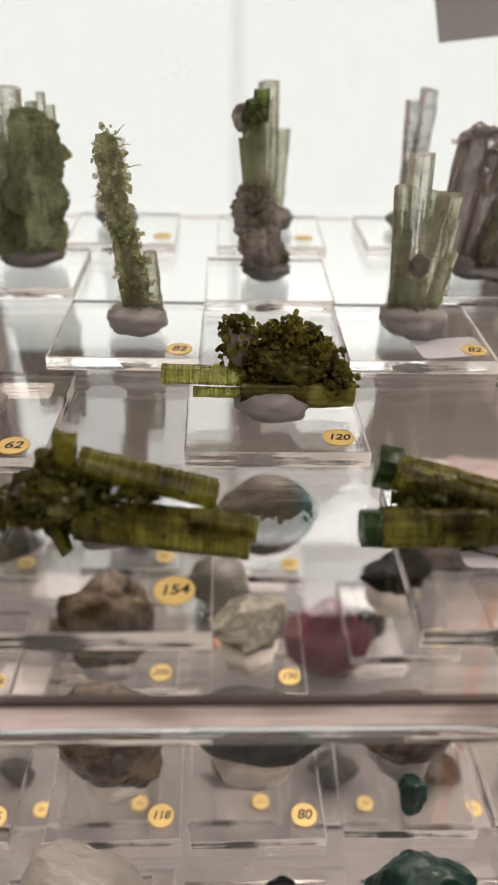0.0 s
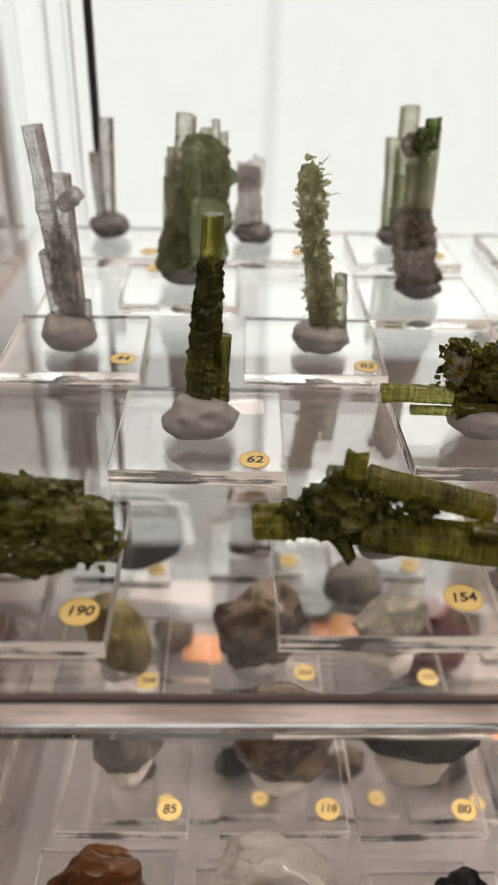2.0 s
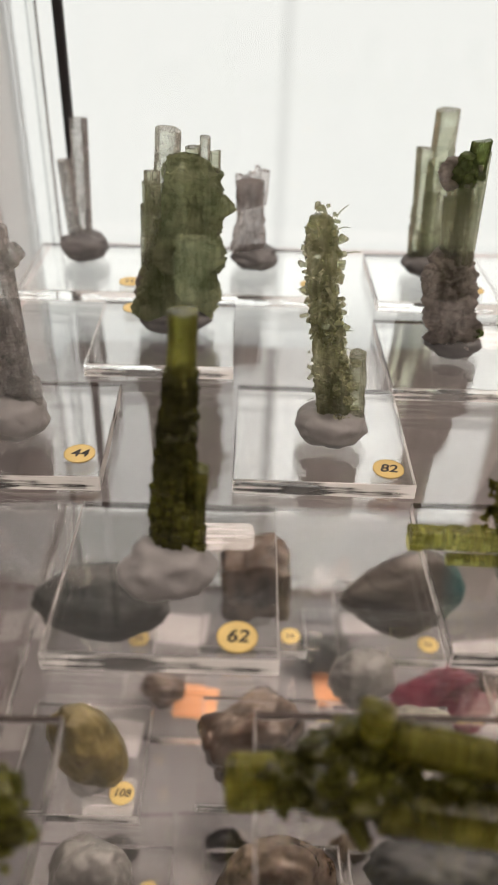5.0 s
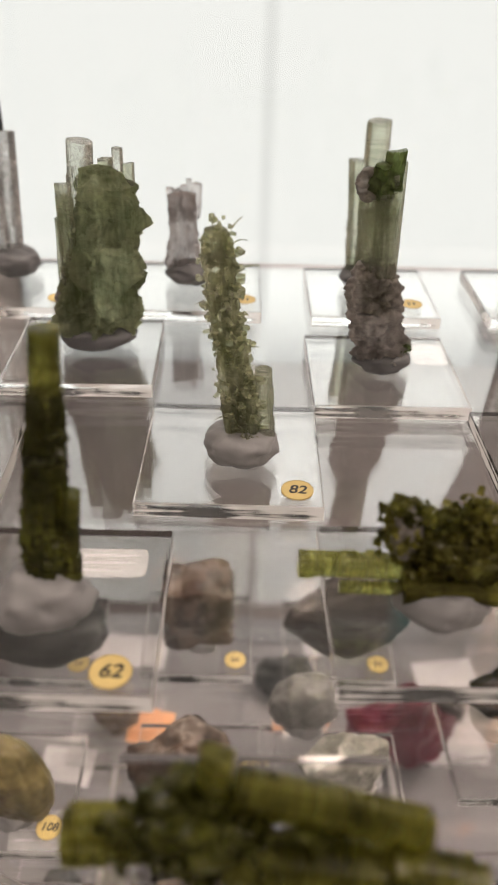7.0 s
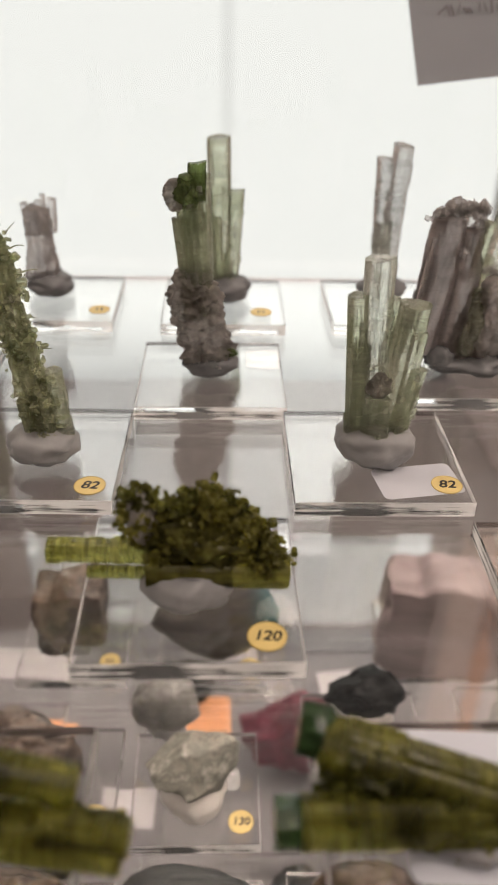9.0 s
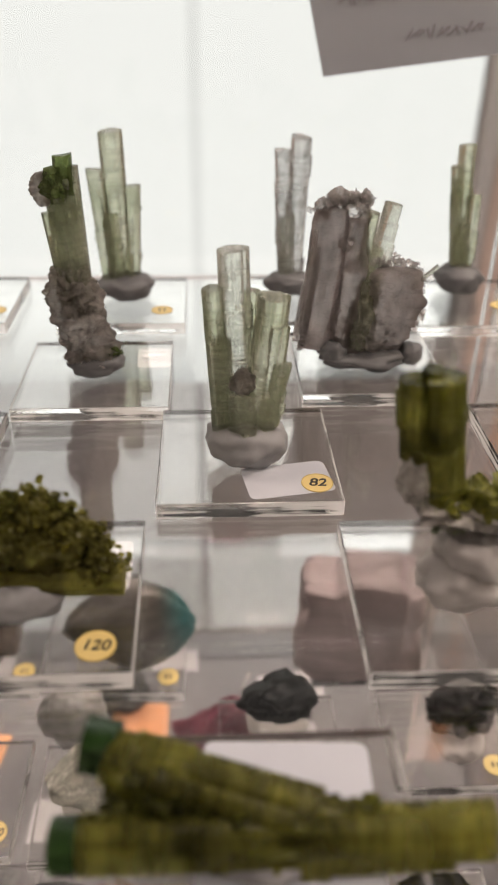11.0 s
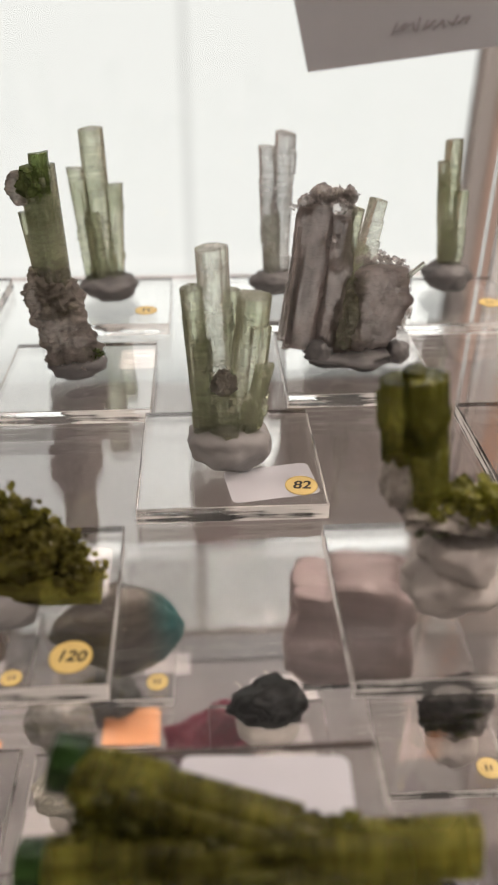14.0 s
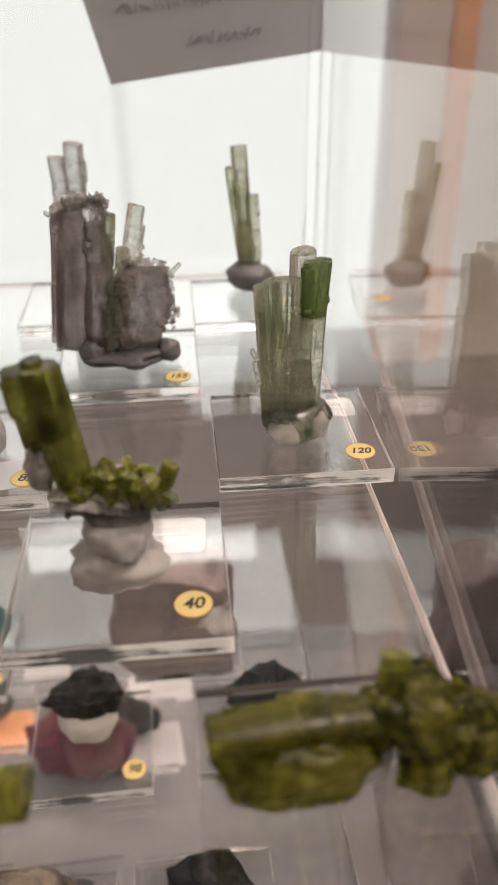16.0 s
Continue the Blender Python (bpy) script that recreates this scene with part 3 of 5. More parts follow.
# Rings at the added lamps, stand fill included; none stands in view.
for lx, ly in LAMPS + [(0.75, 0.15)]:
    dl = thing("downlight", (lx, ly, 1.75), "unseen warm ceiling downlight added to light the hall, in a metal ring", "downlight", "ceiling downlights")
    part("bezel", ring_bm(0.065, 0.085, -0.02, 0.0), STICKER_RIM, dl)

# ---- the glass case ----
X0, X1, Y0, Y1 = -0.1575, 0.1912, 0.076, 0.400
XW, XS = -0.1470, 0.1835
LOW = -0.163


def pane(name, x0, x1, y0, y1, z0, z1, axis, label):
    return tagged(clear_box(name, x0, x1, y0, y1, z0, z1, (GLASS, EDGE), None, axis, 0.0006), label, "glass", "", "structure")


pane("glass_back", X0, X1 + 0.0055, Y1 + 0.012, Y1 + 0.017, -0.28, 0.26, 1, "clear glass back of the display case")
pane("glass_side_west", X0 - 0.005, X0 - 0.0002, 0.03, Y1 + 0.017, -0.28, 0.26, 0, "clear glass side of the display case")
east = pane("glass_side_east", X1 + 0.0002, X1 + 0.005, 0.03, Y1 + 0.017, -0.28, 0.26, 0, "clear glass side of the display case")
east.matrix_basis = Matrix.Translation((X1, 0.230, 0)) @ Matrix.Rotation(radians(-3.2), 4, "Z") @ Matrix.Translation((-X1, -0.230, 0))
tagged(part("corner_seal", box_bm(X0 + 0.0220, X0 + 0.0260, Y1 - 0.008, Y1 - 0.004, 0.0, 0.26, 0.0008), BLACK), "thin upright black rubber seal in the case corner", "seal", "", "structure")

tagged(clear_box("corner_strip", X0 + 0.0110, X0 + 0.0150, Y1 - 0.006, Y1 - 0.002, 0.0, 0.26, (GLASS, EDGE), None, 1, 0.0004), "clear upright plastic strip in the case corner", "strip", "", "structure")
shelf = thing("upper_shelf", (0, 0, 0), "clear acrylic shelf with a thick polished front lip", "shelf")
clear_box("board", XW, XS, Y0, Y1, -0.008, -0.0004, (SHELF, LIP), shelf, 2, 0.0007)
clear_box("front_lip", XW, XS, Y0 + 0.0005, Y0 + 0.006, -0.0138, -0.0084, (EDGE, EDGE), shelf, 1, 0.0007)
part("dark_trim", box_bm(XW, XS, Y0 - 0.0004, Y0 + 0.0014, -0.0012, 0.0002, 0.0003), TRIM, shelf, "dark line along the front edge")
low_shelf = thing("lower_shelf", (0, 0, 0), "clear acrylic lower shelf under the first", "shelf")
clear_box("board", X0 + 0.001, XS, 0.062, Y1, LOW - 0.008, LOW - 0.0004, (SHELF, EDGE), low_shelf, 2, 0.0007)
clear_box("front_lip", X0 + 0.001, XS, 0.0625, 0.068, LOW - 0.0138, LOW - 0.0084, (LIP, EDGE), low_shelf, 1, 0.0007)
tagged(part("base_board", box_bm(X0 - 0.02, X1 + 0.0125, -0.06, 0.44, -0.30, -0.28, 0.002), BOARD), "grey laminate base board of the case", "base board", "", "structure")
tagged(part("table_cloth", box_bm(-0.06, 0.285, 0.446, 0.85, -0.2998, -0.2975, 0.0008), CLOTH), "dull dark cloth on the table behind the case", "table cloth", "", "structure")
tagged(part("table", box_bm(-0.26, 0.292, -0.10, 0.86, -1.0, -0.30, 0.003), PLINTH), "dark table under the display case", "table", "", "structure")

sign = thing("paper_sign", (0.1075, Y1 + 0.0195, 0.083), "grey paper sign with handwriting seen from behind", "sign", "", 0)
sb = bmesh.new()
sv = []
for yy in (0, 0.0004):
    for sx, sz in ((0.0, 0.0), (0.0975, 0.0120), (0.099, 0.085), (-0.022, 0.085)):
        sv.append(sb.verts.new((sx, yy, sz)))
for q in ((0, 1, 2, 3), (7, 6, 5, 4), (0, 4, 5, 1), (1, 5, 6, 2), (2, 6, 7, 3), (3, 7, 4, 0)):
    sb.faces.new([sv[i] for i in q])
bmesh.ops.recalc_face_normals(sb, faces=sb.faces[:])
part("sheet", sb, SIGN_PAPER, sign)
rng = random.Random(5)
for rx, rz, count in ((0.006, 0.029, 30), (0.036, 0.0165, 13), (0.020, 0.046, 16)):
    for k in range(count):
        h, w = rng.uniform(0.0025, 0.0062), rng.uniform(0.0005, 0.0011)
        x, z = rx + k * 0.0026 + rng.uniform(-0.0006, 0.0006), rz + k * 0.0003 + rng.uniform(-0.0006, 0.0006)
        part("ink_bar", box_bm(-w / 2, w / 2, -0.0003, 0, -h / 2, h / 2), SIGN_INK, sign, "", pose(x, -0.0001, z, 0, rng.choice((-60, -30, -15, 10, 25, 50)), 0))


# ---- acrylic bases with stickers and labels ----
def base(x0, y0, number="", st=(0.042, 0.008), turn=0.0, z=0.0, w=0.0505, d=0.0505, tag=None, tag_white=False, group="bases on the upper shelf", r=0.0043, h=0.005):
    lab = "square clear acrylic base"
    if number:
        lab += " with a round yellow price sticker"
    elif tag:
        lab += " with a white paper label"
    t = thing("acrylic_base", (x0 + w / 2, y0 + d / 2, z), lab, "display base", group, turn)
    clear_box("plate", -w / 2, w / 2, -d / 2, d / 2, 0.0002, h, (ACRYLIC, EDGE), t)
    if number:
        s = part("price_sticker", disc_bm(r, 0, 0.00015), STICKER, t, "round yellow paper sticker", pose(st[0] - w / 2, st[1] - d / 2, h + 0.0001))
        part("rim", ring_bm(r * 0.97, r * 1.03, 0.0, 0.0002), STICKER_RIM, s)
        if number != "bars":
            written("number", number, r * (1.15 if len(number) < 3 else 0.95), INK, s, pose(0, 0, 0.0002, 0, 0, random.Random(number).uniform(-6, 6)))
        else:
            for k in range(2):
                part("ink_bar", box_bm(-0.0004, 0.0004, -0.0013, 0.0013, 0, 0.00005), INK, s, "", pose(-0.001 + k * 0.002, 0, 0.0002))
    if tag:
        tx, ty, tw, td, ta = tag
        lb = part("paper_label", rounded_sheet_bm(tw, td, 0, 0.0001, 0.002), (THIN_PAPER if number else PAPER) if tag_white else FILM, t, "small white paper label", pose(tx - w / 2, ty - d / 2, h + 0.00003 if tag_white else -0.0001, 0, 0, ta))
        if not tag_white:
            for k in range(3):
                part("ink_bar", box_bm(-tw * 0.36, tw * 0.36 - k * tw * 0.12, -0.0003, 0.0003, 0, 0.00004), FAINT_INK, lb, "", pose(0, td * (0.25 - 0.25 * k), 0.00012))
    return t


base(-0.1410, 0.0865, "190", (0.044, 0.009))
base(-0.0535, 0.0885, "154", (0.0425, 0.012))
base(0.0390, 0.0890, "", tag=(0.029, 0.033, 0.030, 0.030, -3), tag_white=True)
base(0.1290, 0.0885, "")
base(-0.0985, 0.1515, "62", (0.0415, 0.006), -0.5, tag=(0.036, 0.041, 0.018, 0.010, 2))
base(-0.0115, 0.1545, "120", (0.0425, 0.0075), 0.5, tag=(0.040, 0.036, 0.016, 0.018, 0))
base(0.0880, 0.1525, "40", (0.042, 0.011), -0.5, tag=(0.037, 0.040, 0.018, 0.014, -2))
base(-0.1465, 0.2120, "44", (0.0435, 0.0105), 1.0)
base(-0.0590, 0.2125, "82", (0.0435, 0.0070), -1.0)
base(0.0410, 0.2115, "82", (0.0440, 0.0085), 0.0, tag=(0.036, 0.0105, 0.024, 0.015, 9), tag_white=True)
base(0.1395, 0.2130, "120", (0.0425, 0.010), -0.5, tag=(0.039, 0.041, 0.016, 0.012, 0))
base(-0.1110, 0.2745, "bars", (0.012, 0.044), 0.3)
base(-0.0080, 0.2640, "", tag=(0.044, 0.040, 0.012, 0.016, 0))
base(0.0865, 0.2710, "155", (0.043, 0.008), 0.0)
base(-0.1480, 0.3330, "bars", (0.044, 0.010), 0.0)
base(-0.0740, 0.3330, "bars", (0.044, 0.012), 0.0)
base(-0.0040, 0.3310, "bars", (0.041, 0.013), 0.0)
base(0.0660, 0.3320, "", turn=0.0)
base(0.1375, 0.3260, "bars", (0.040, 0.020), 0.0)


# ---- the specimens on the upper shelf ----
G = "mineral specimens on acrylic bases"
T = 0.0052


def specimen(x, y, label):
    return thing("mineral_specimen", (x, y, T), label, "mineral specimen", G)


# slim olive crystal standing upright in putty
s = specimen(-0.072, 0.174, "slim upright olive tourmaline with a dark crust in grey putty")
putty(s, (-0.0730, 0.1728, 0.0104), (0.0112, 0.0092, 0.0062), 8, amp=0.2)
crystal(s, (-0.0722, 0.1755, 0.010), (-0.0696, 0.1870, 0.0672), 0.0031, OLIVE, 1)
crystal(s, (-0.0684, 0.1745, 0.010), (-0.0666, 0.1780, 0.0348), 0.0027, OLIVE, 2)
loft(s, "matrix", [(0.0115, -0.0722, 0.1755, 0.0046, 0.0042), (0.022, -0.0722, 0.1770, 0.0050, 0.0046), (0.034, -0.0716, 0.1800, 0.0044, 0.0042), (0.046, -0.0708, 0.1826, 0.0039, 0.0038), (0.055, -0.0703, 0.1846, 0.0034, 0.0034)], MOSS, 4, amp=0.24, freq=800.0, fibre=0.8, n=72, steps=150)
granules(s, [(-0.0726, 0.1765, 0.013), (-0.0722, 0.1800, 0.034), (-0.0706, 0.1840, 0.050)], lambda u: 0.0054 - 0.0010 * u, 170, 0.0008, OLIVE, 4, rough=0.9)

# fan-shaped crust with a green rod
s = specimen(0.014, 0.176, "dark olive tourmaline cluster with a bright rod on grey putty")
putty(s, (0.0135, 0.1755, 0.0092), (0.0108, 0.0095, 0.0048), 5)
crystal(s, (-0.0185, 0.178, 0.0168), (0.006, 0.178, 0.0158), 0.0026, BRIGHT, 3, label="bright yellow-green rod")
crystal(s, (-0.0095, 0.1755, 0.0123), (0.010, 0.1755, 0.0118), 0.0015, BRIGHT, 4)
crystal(s, (0.004, 0.1745, 0.0128), (0.0365, 0.1755, 0.0118), 0.0036, GRAIN, 5)
lump(s, "matrix", (0.0175, 0.178, 0.0200), (0.0125, 0.0060, 0.0088), GRAIN, 0.35, 2.0, 6, 5, "", "broken")
lump(s, "matrix", (0.0035, 0.177, 0.0270), (0.0036, 0.0036, 0.0068), MATRIX, 0.3, 2.0, 7, 3)
granules(s, [(0.002, 0.177, 0.030), (0.006, 0.178, 0.020), (0.016, 0.178, 0.022), (0.018, 0.178, 0.0295), (0.027, 0.177, 0.022), (0.033, 0.176, 0.015)], 0.0064, 760, 0.00105, GRAIN, 7, rough=1.1)
crust(s, [(0.002, 0.177, 0.030), (0.006, 0.178, 0.020), (0.016, 0.178, 0.022), (0.018, 0.178, 0.0295), (0.027, 0.177, 0.022), (0.033, 0.176, 0.015)], 0.0070, 260, 0.00075, GRAIN, 107, name="grain_crust", longer=1.2)
granules(s, [(0.000, 0.176, 0.033), (0.012, 0.177, 0.030), (0.019, 0.178, 0.0315), (0.028, 0.177, 0.025)], 0.0036, 170, 0.0009, OLIVE, 8, rough=1.1)

# two leaning crystals over a cluster, on a tall heap of putty
s = specimen(0.112, 0.176, "olive tourmaline crystals on pale matrix atop stacked putty")
putty(s, (0.1130, 0.1755, 0.0102), (0.0118, 0.0100, 0.0058), 2, PUTTY_WARM, amp=0.24)
putty(s, (0.1138, 0.1765, 0.0180), (0.0092, 0.0088, 0.0058), 9, PUTTY_WARM, amp=0.26)
lump(s, "clear_putty", (0.1145, 0.177, 0.0240), (0.0080, 0.0075, 0.0035), JELLY, 0.2, 1.6, 4, 3, "clear glossy putty", True)
lump(s, "matrix", (0.1125, 0.1775, 0.0280), (0.0125, 0.0072, 0.0036), MATRIX, 0.35, 2.6, 3)
lump(s, "matrix", (0.0985, 0.178, 0.0355), (0.0035, 0.0045, 0.0060), MATRIX, 0.35, 2.2, 5, 3)
crystal(s, (0.1062, 0.178, 0.0290), (0.1018, 0.178, 0.0592), 0.0038, OLIVE, 7, taper=-0.05)
crystal(s, (0.0985, 0.1795, 0.0400), (0.0966, 0.1795, 0.0580), 0.0030, OLIVE, 8, taper=-0.1)
crystal(s, (0.1015, 0.1800, 0.0420), (0.0998, 0.1800, 0.0600), 0.0022, OLIVE, 9)
sprout = random.Random(4)
for k in range(16):
    sx, sy, sz = 0.1075 + 0.0170 * k / 15, 0.1755 + sprout.uniform(-0.0045, 0.0030), 0.0285
    crystal(s, (sx, sy, sz), (sx + sprout.uniform(-0.003, 0.003), sy + sprout.uniform(-0.003, 0.001), sz + sprout.uniform(0.003, 0.0070)), sprout.uniform(0.0011, 0.0021), CITRINE, 200 + k, 7, rough=0.12)
granules(s, [(0.106, 0.1765, 0.030), (0.114, 0.1765, 0.032), (0.1235, 0.1765, 0.029)], 0.0040, 70, 0.0016, CITRINE, 11, rough=0.7)
granules(s, [(0.104, 0.176, 0.027), (0.124, 0.176, 0.027)], 0.0040, 151, 0.00120, SCHIST, 12)
crust(s, [(0.104, 0.176, 0.027), (0.124, 0.176, 0.027)], 0.0040, 111, 0.00057, SCHIST, 112, name="grain_crust")

# pale twin crystals
s = specimen(-0.123, 0.234, "pale smoky tourmaline crystals upright in grey putty")
putty(s, (-0.1230, 0.2340, 0.0108), (0.0108, 0.0098, 0.0062), 6)
crystal(s, (-0.1215, 0.2365, 0.012), (-0.1287, 0.2365, 0.0806), 0.0035, SMOKE, 11, taper=0.05)
crystal(s, (-0.1195, 0.2345, 0.012), (-0.1208, 0.2345, 0.0660), 0.0033, SMOKE, 12)
crystal(s, (-0.1215, 0.2325, 0.0560), (-0.1148, 0.2325, 0.0612), 0.0025, SMOKE, 13)
crystal(s, (-0.1265, 0.2345, 0.016), (-0.1285, 0.2345, 0.0400), 0.0024, SMOKE, 14)
crystal(s, (-0.1160, 0.2335, 0.012), (-0.1158, 0.2335, 0.0230), 0.0018, SMOKE, 15)
lump(s, "matrix", (-0.1225, 0.2340, 0.030), (0.0045, 0.0035, 0.017), MICA, 0.35, 2.4, 3)
crust(s, [(-0.122, 0.234, 0.014), (-0.1245, 0.234, 0.045)], 0.0045, 276, 0.00062, SMOKE, 15)

# rugged crusted column
s = specimen(-0.0315, 0.2345, "pale olive tourmaline column crusted with small crystals and thin rods")
putty(s, (-0.0312, 0.2345, 0.0098), (0.0112, 0.0095, 0.0050), 7)
COLUMN = [(-0.0300, 0.236, 0.010), (-0.0318, 0.2370, 0.022), (-0.0342, 0.238, 0.036), (-0.0366, 0.2385, 0.050), (-0.0378, 0.239, 0.062), (-0.0386, 0.239, 0.0675)]
loft(s, "matrix", [(0.010, -0.0300, 0.2355, 0.0042, 0.0040), (0.022, -0.0316, 0.2370, 0.0050, 0.0045), (0.036, -0.0342, 0.238, 0.0040, 0.0038), (0.050, -0.0366, 0.2385, 0.0037, 0.0036), (0.062, -0.0378, 0.239, 0.0040, 0.0038), (0.0695, -0.0388, 0.239, 0.0028, 0.0028)], FERN, 5, smooth=True, amp=0.2, freq=340.0, fibre=0.5, n=64, steps=90)
crystal(s, (-0.0242, 0.2345, 0.010), (-0.0256, 0.2345, 0.0335), 0.0023, SAGE, 16)
crystal(s, (-0.0278, 0.2335, 0.010), (-0.0290, 0.2340, 0.0260), 0.0022, FERN, 17)
crystal(s, (-0.0335, 0.2330, 0.0125), (-0.0352, 0.2335, 0.0240), 0.0018, FERN, 18, ledges=3)
granules(s, COLUMN, lambda u: 0.0058 - 0.0002 * u, 260, 0.00080, FERN, 17, rough=0.8)
granules(s, COLUMN, lambda u: 0.0060 - 0.0002 * u, 80, 0.0009, SAGE, 19, rough=0.8)
granules(s, [(-0.0318, 0.235, 0.012), (-0.0290, 0.235, 0.028)], 0.0066, 150, 0.0010, FERN, 18, rough=0.9)
crust(s, COLUMN, lambda u: 0.0062 - 0.0002 * u, 330, 0.00078, FERN, 117, name="rod_crust", longer=1.9)
filaments(s, COLUMN, lambda u: 0.0062 - 0.0002 * u, 30, 0.0052, 0.00024, FERN, 118, curl=0.5)

# pale green group
s = specimen(0.0665, 0.235, "group of pale sage tourmaline crystals standing in grey putty")
putty(s, (0.0665, 0.2345, 0.0105), (0.0127, 0.0110, 0.0060), 11)
crystal(s, (0.0640, 0.236, 0.011), (0.0620, 0.236, 0.0658), 0.0040, PALE, 21)
crystal(s, (0.0600, 0.2345, 0.011), (0.0570, 0.2345, 0.0562), 0.0028, SAGE, 22)
crystal(s, (0.0612, 0.2345, 0.011), (0.0594, 0.2345, 0.0420), 0.0024, SAGE, 23)
crystal(s, (0.0690, 0.2345, 0.011), (0.0729, 0.2345, 0.0538), 0.0042, SAGE, 24)
crystal(s, (0.0662, 0.2385, 0.011), (0.0672, 0.2385, 0.0540), 0.0022, SAGE, 25)
crystal(s, (0.0705, 0.2330, 0.012), (0.0755, 0.2330, 0.0352), 0.0026, SAGE, 26)
crystal(s, (0.0645, 0.2315, 0.011), (0.0648, 0.2315, 0.0270), 0.0036, SAGE, 27)
lump(s, "inclusion", (0.0648, 0.2312, 0.0305), (0.0034, 0.0016, 0.0038), UMBER, 0.3, 2.2, 3, 4, "mauve patch")

# bundle with a green tip
s = specimen(0.1645, 0.2355, "grey-green tourmaline bundle with one grass-green tip")
lump(s, "clear_putty", (0.1645, 0.2350, 0.0110), (0.0108, 0.0100, 0.0063), JELLY, 0.14, 1.2, 3, 4, "clear glossy putty", True, 0.9)
putty(s, (0.1610, 0.2320, 0.0080), (0.0050, 0.0035, 0.0030), 3, PUTTY_WHITE, label="white putty")
putty(s, (0.1705, 0.2330, 0.0085), (0.0032, 0.0035, 0.0034), 5, PUTTY_WHITE, label="white putty")
crystal(s, (0.1672, 0.2372, 0.008), (0.1686, 0.2372, 0.0430), 0.0045, SAGE, 31)
crystal(s, (0.1686, 0.2372, 0.0432), (0.1695, 0.2372, 0.0588), 0.0038, GRASS_GREEN, 32, label="grass-green tip", taper=-0.04, ledges=2)
crystal(s, (0.1650, 0.2390, 0.008), (0.1660, 0.2390, 0.0612), 0.0036, PALE, 33)
crystal(s, (0.1612, 0.2355, 0.007), (0.1610, 0.2355, 0.0545), 0.0042, SAGE, 34)
crystal(s, (0.1580, 0.2365, 0.008), (0.1568, 0.2365, 0.0535), 0.0030, SAGE, 35)
crystal(s, (0.1563, 0.2350, 0.009), (0.1538, 0.2350, 0.0530), 0.0022, SAGE, 36)
crystal(s, (0.1645, 0.2335, 0.007), (0.1648, 0.2335, 0.0300), 0.0034, SAGE, 37)
crystal(s, (0.1530, 0.2335, 0.0240), (0.1518, 0.2335, 0.0310), 0.0009, PALE, 38)
crystal(s, (0.1525, 0.2330, 0.0320), (0.1508, 0.2330, 0.0350), 0.0008, PALE, 39)

# stout dark green mass with clear tips
s = specimen(-0.084, 0.304, "stout veiled green matrix with clear tourmaline tips on putty")
putty(s, (-0.0820, 0.3040, 0.0092), (0.0142, 0.0105, 0.0048), 13, PUTTY_SHADED)
loft(s, "matrix", [(0.0105, -0.0885, 0.3055, 0.0066, 0.0060), (0.018, -0.0900, 0.3055, 0.0066, 0.0060), (0.027, -0.0880, 0.3055, 0.0052, 0.0050), (0.036, -0.0855, 0.3055, 0.0030, 0.0030)], UMBER, 9, amp=0.3, freq=200.0, fibre=0.6, n=70, steps=70)
loft(s, "matrix", [(0.0105, -0.0815, 0.3035, 0.0120, 0.0075), (0.019, -0.0818, 0.3035, 0.0130, 0.0085), (0.032, -0.0788, 0.3035, 0.0116, 0.0080), (0.044, -0.0768, 0.3035, 0.0104, 0.0075), (0.054, -0.0752, 0.3030, 0.0094, 0.0066), (0.062, -0.0752, 0.3030, 0.0082, 0.0056), (0.0665, -0.0765, 0.3030, 0.0048, 0.0036)], VEIL, 3, amp=0.42, freq=150.0, fibre=0.7, n=110, steps=130)
crystal(s, (-0.0855, 0.3070, 0.030), (-0.0828, 0.3060, 0.0738), 0.0041, PALE, 41)
crystal(s, (-0.0880, 0.3020, 0.018), (-0.0878, 0.2990, 0.0625), 0.0026, SAGE, 42)
crystal(s, (-0.0903, 0.3045, 0.018), (-0.0898, 0.3040, 0.0575), 0.0022, SAGE, 43)
crystal(s, (-0.0920, 0.3035, 0.018), (-0.0912, 0.3035, 0.0500), 0.0017, SAGE, 47, ledges=3)
crystal(s, (-0.0712, 0.3040, 0.040), (-0.0710, 0.3030, 0.0725), 0.0017, PALE, 44, ledges=2)
crystal(s, (-0.0755, 0.3050, 0.040), (-0.0752, 0.3040, 0.0690), 0.0024, SAGE, 45)
crystal(s, (-0.0682, 0.3040, 0.040), (-0.0678, 0.3035, 0.0680), 0.0019, SAGE, 46, ledges=3)
crystal(s, (-0.0735, 0.3030, 0.040), (-0.0733, 0.3025, 0.0665), 0.0018, PALE, 48, ledges=3)

# sage bundle with a brown foot and green knob
s = specimen(0.0155, 0.2912, "sage tourmaline bundle with a green knob on a brown crusted foot")
putty(s, (0.0170, 0.2910, 0.0085), (0.0102, 0.0090, 0.0040), 15, PUTTY_SHADED)
loft(s, "foot", [(0.0090, 0.0165, 0.2912, 0.0088, 0.0070), (0.015, 0.0158, 0.2912, 0.0086, 0.0070), (0.022, 0.0132, 0.2912, 0.0080, 0.0066), (0.031, 0.0118, 0.2912, 0.0090, 0.0068), (0.037, 0.0108, 0.2912, 0.0074, 0.0060), (0.042, 0.0105, 0.2912, 0.0048, 0.0044)], UMBER, 3, "brown mica crust", amp=0.26, freq=330.0, fibre=0.9, n=90, steps=110)
granules(s, [(0.019, 0.2885, 0.010), (0.023, 0.289, 0.013)], 0.0030, 30, 0.0012, GRASS_GREEN, 32, name="green_grains", rough=0.8)
crystal(s, (0.0135, 0.2925, 0.026), (0.0095, 0.2925, 0.0705), 0.0040, SAGE, 51)
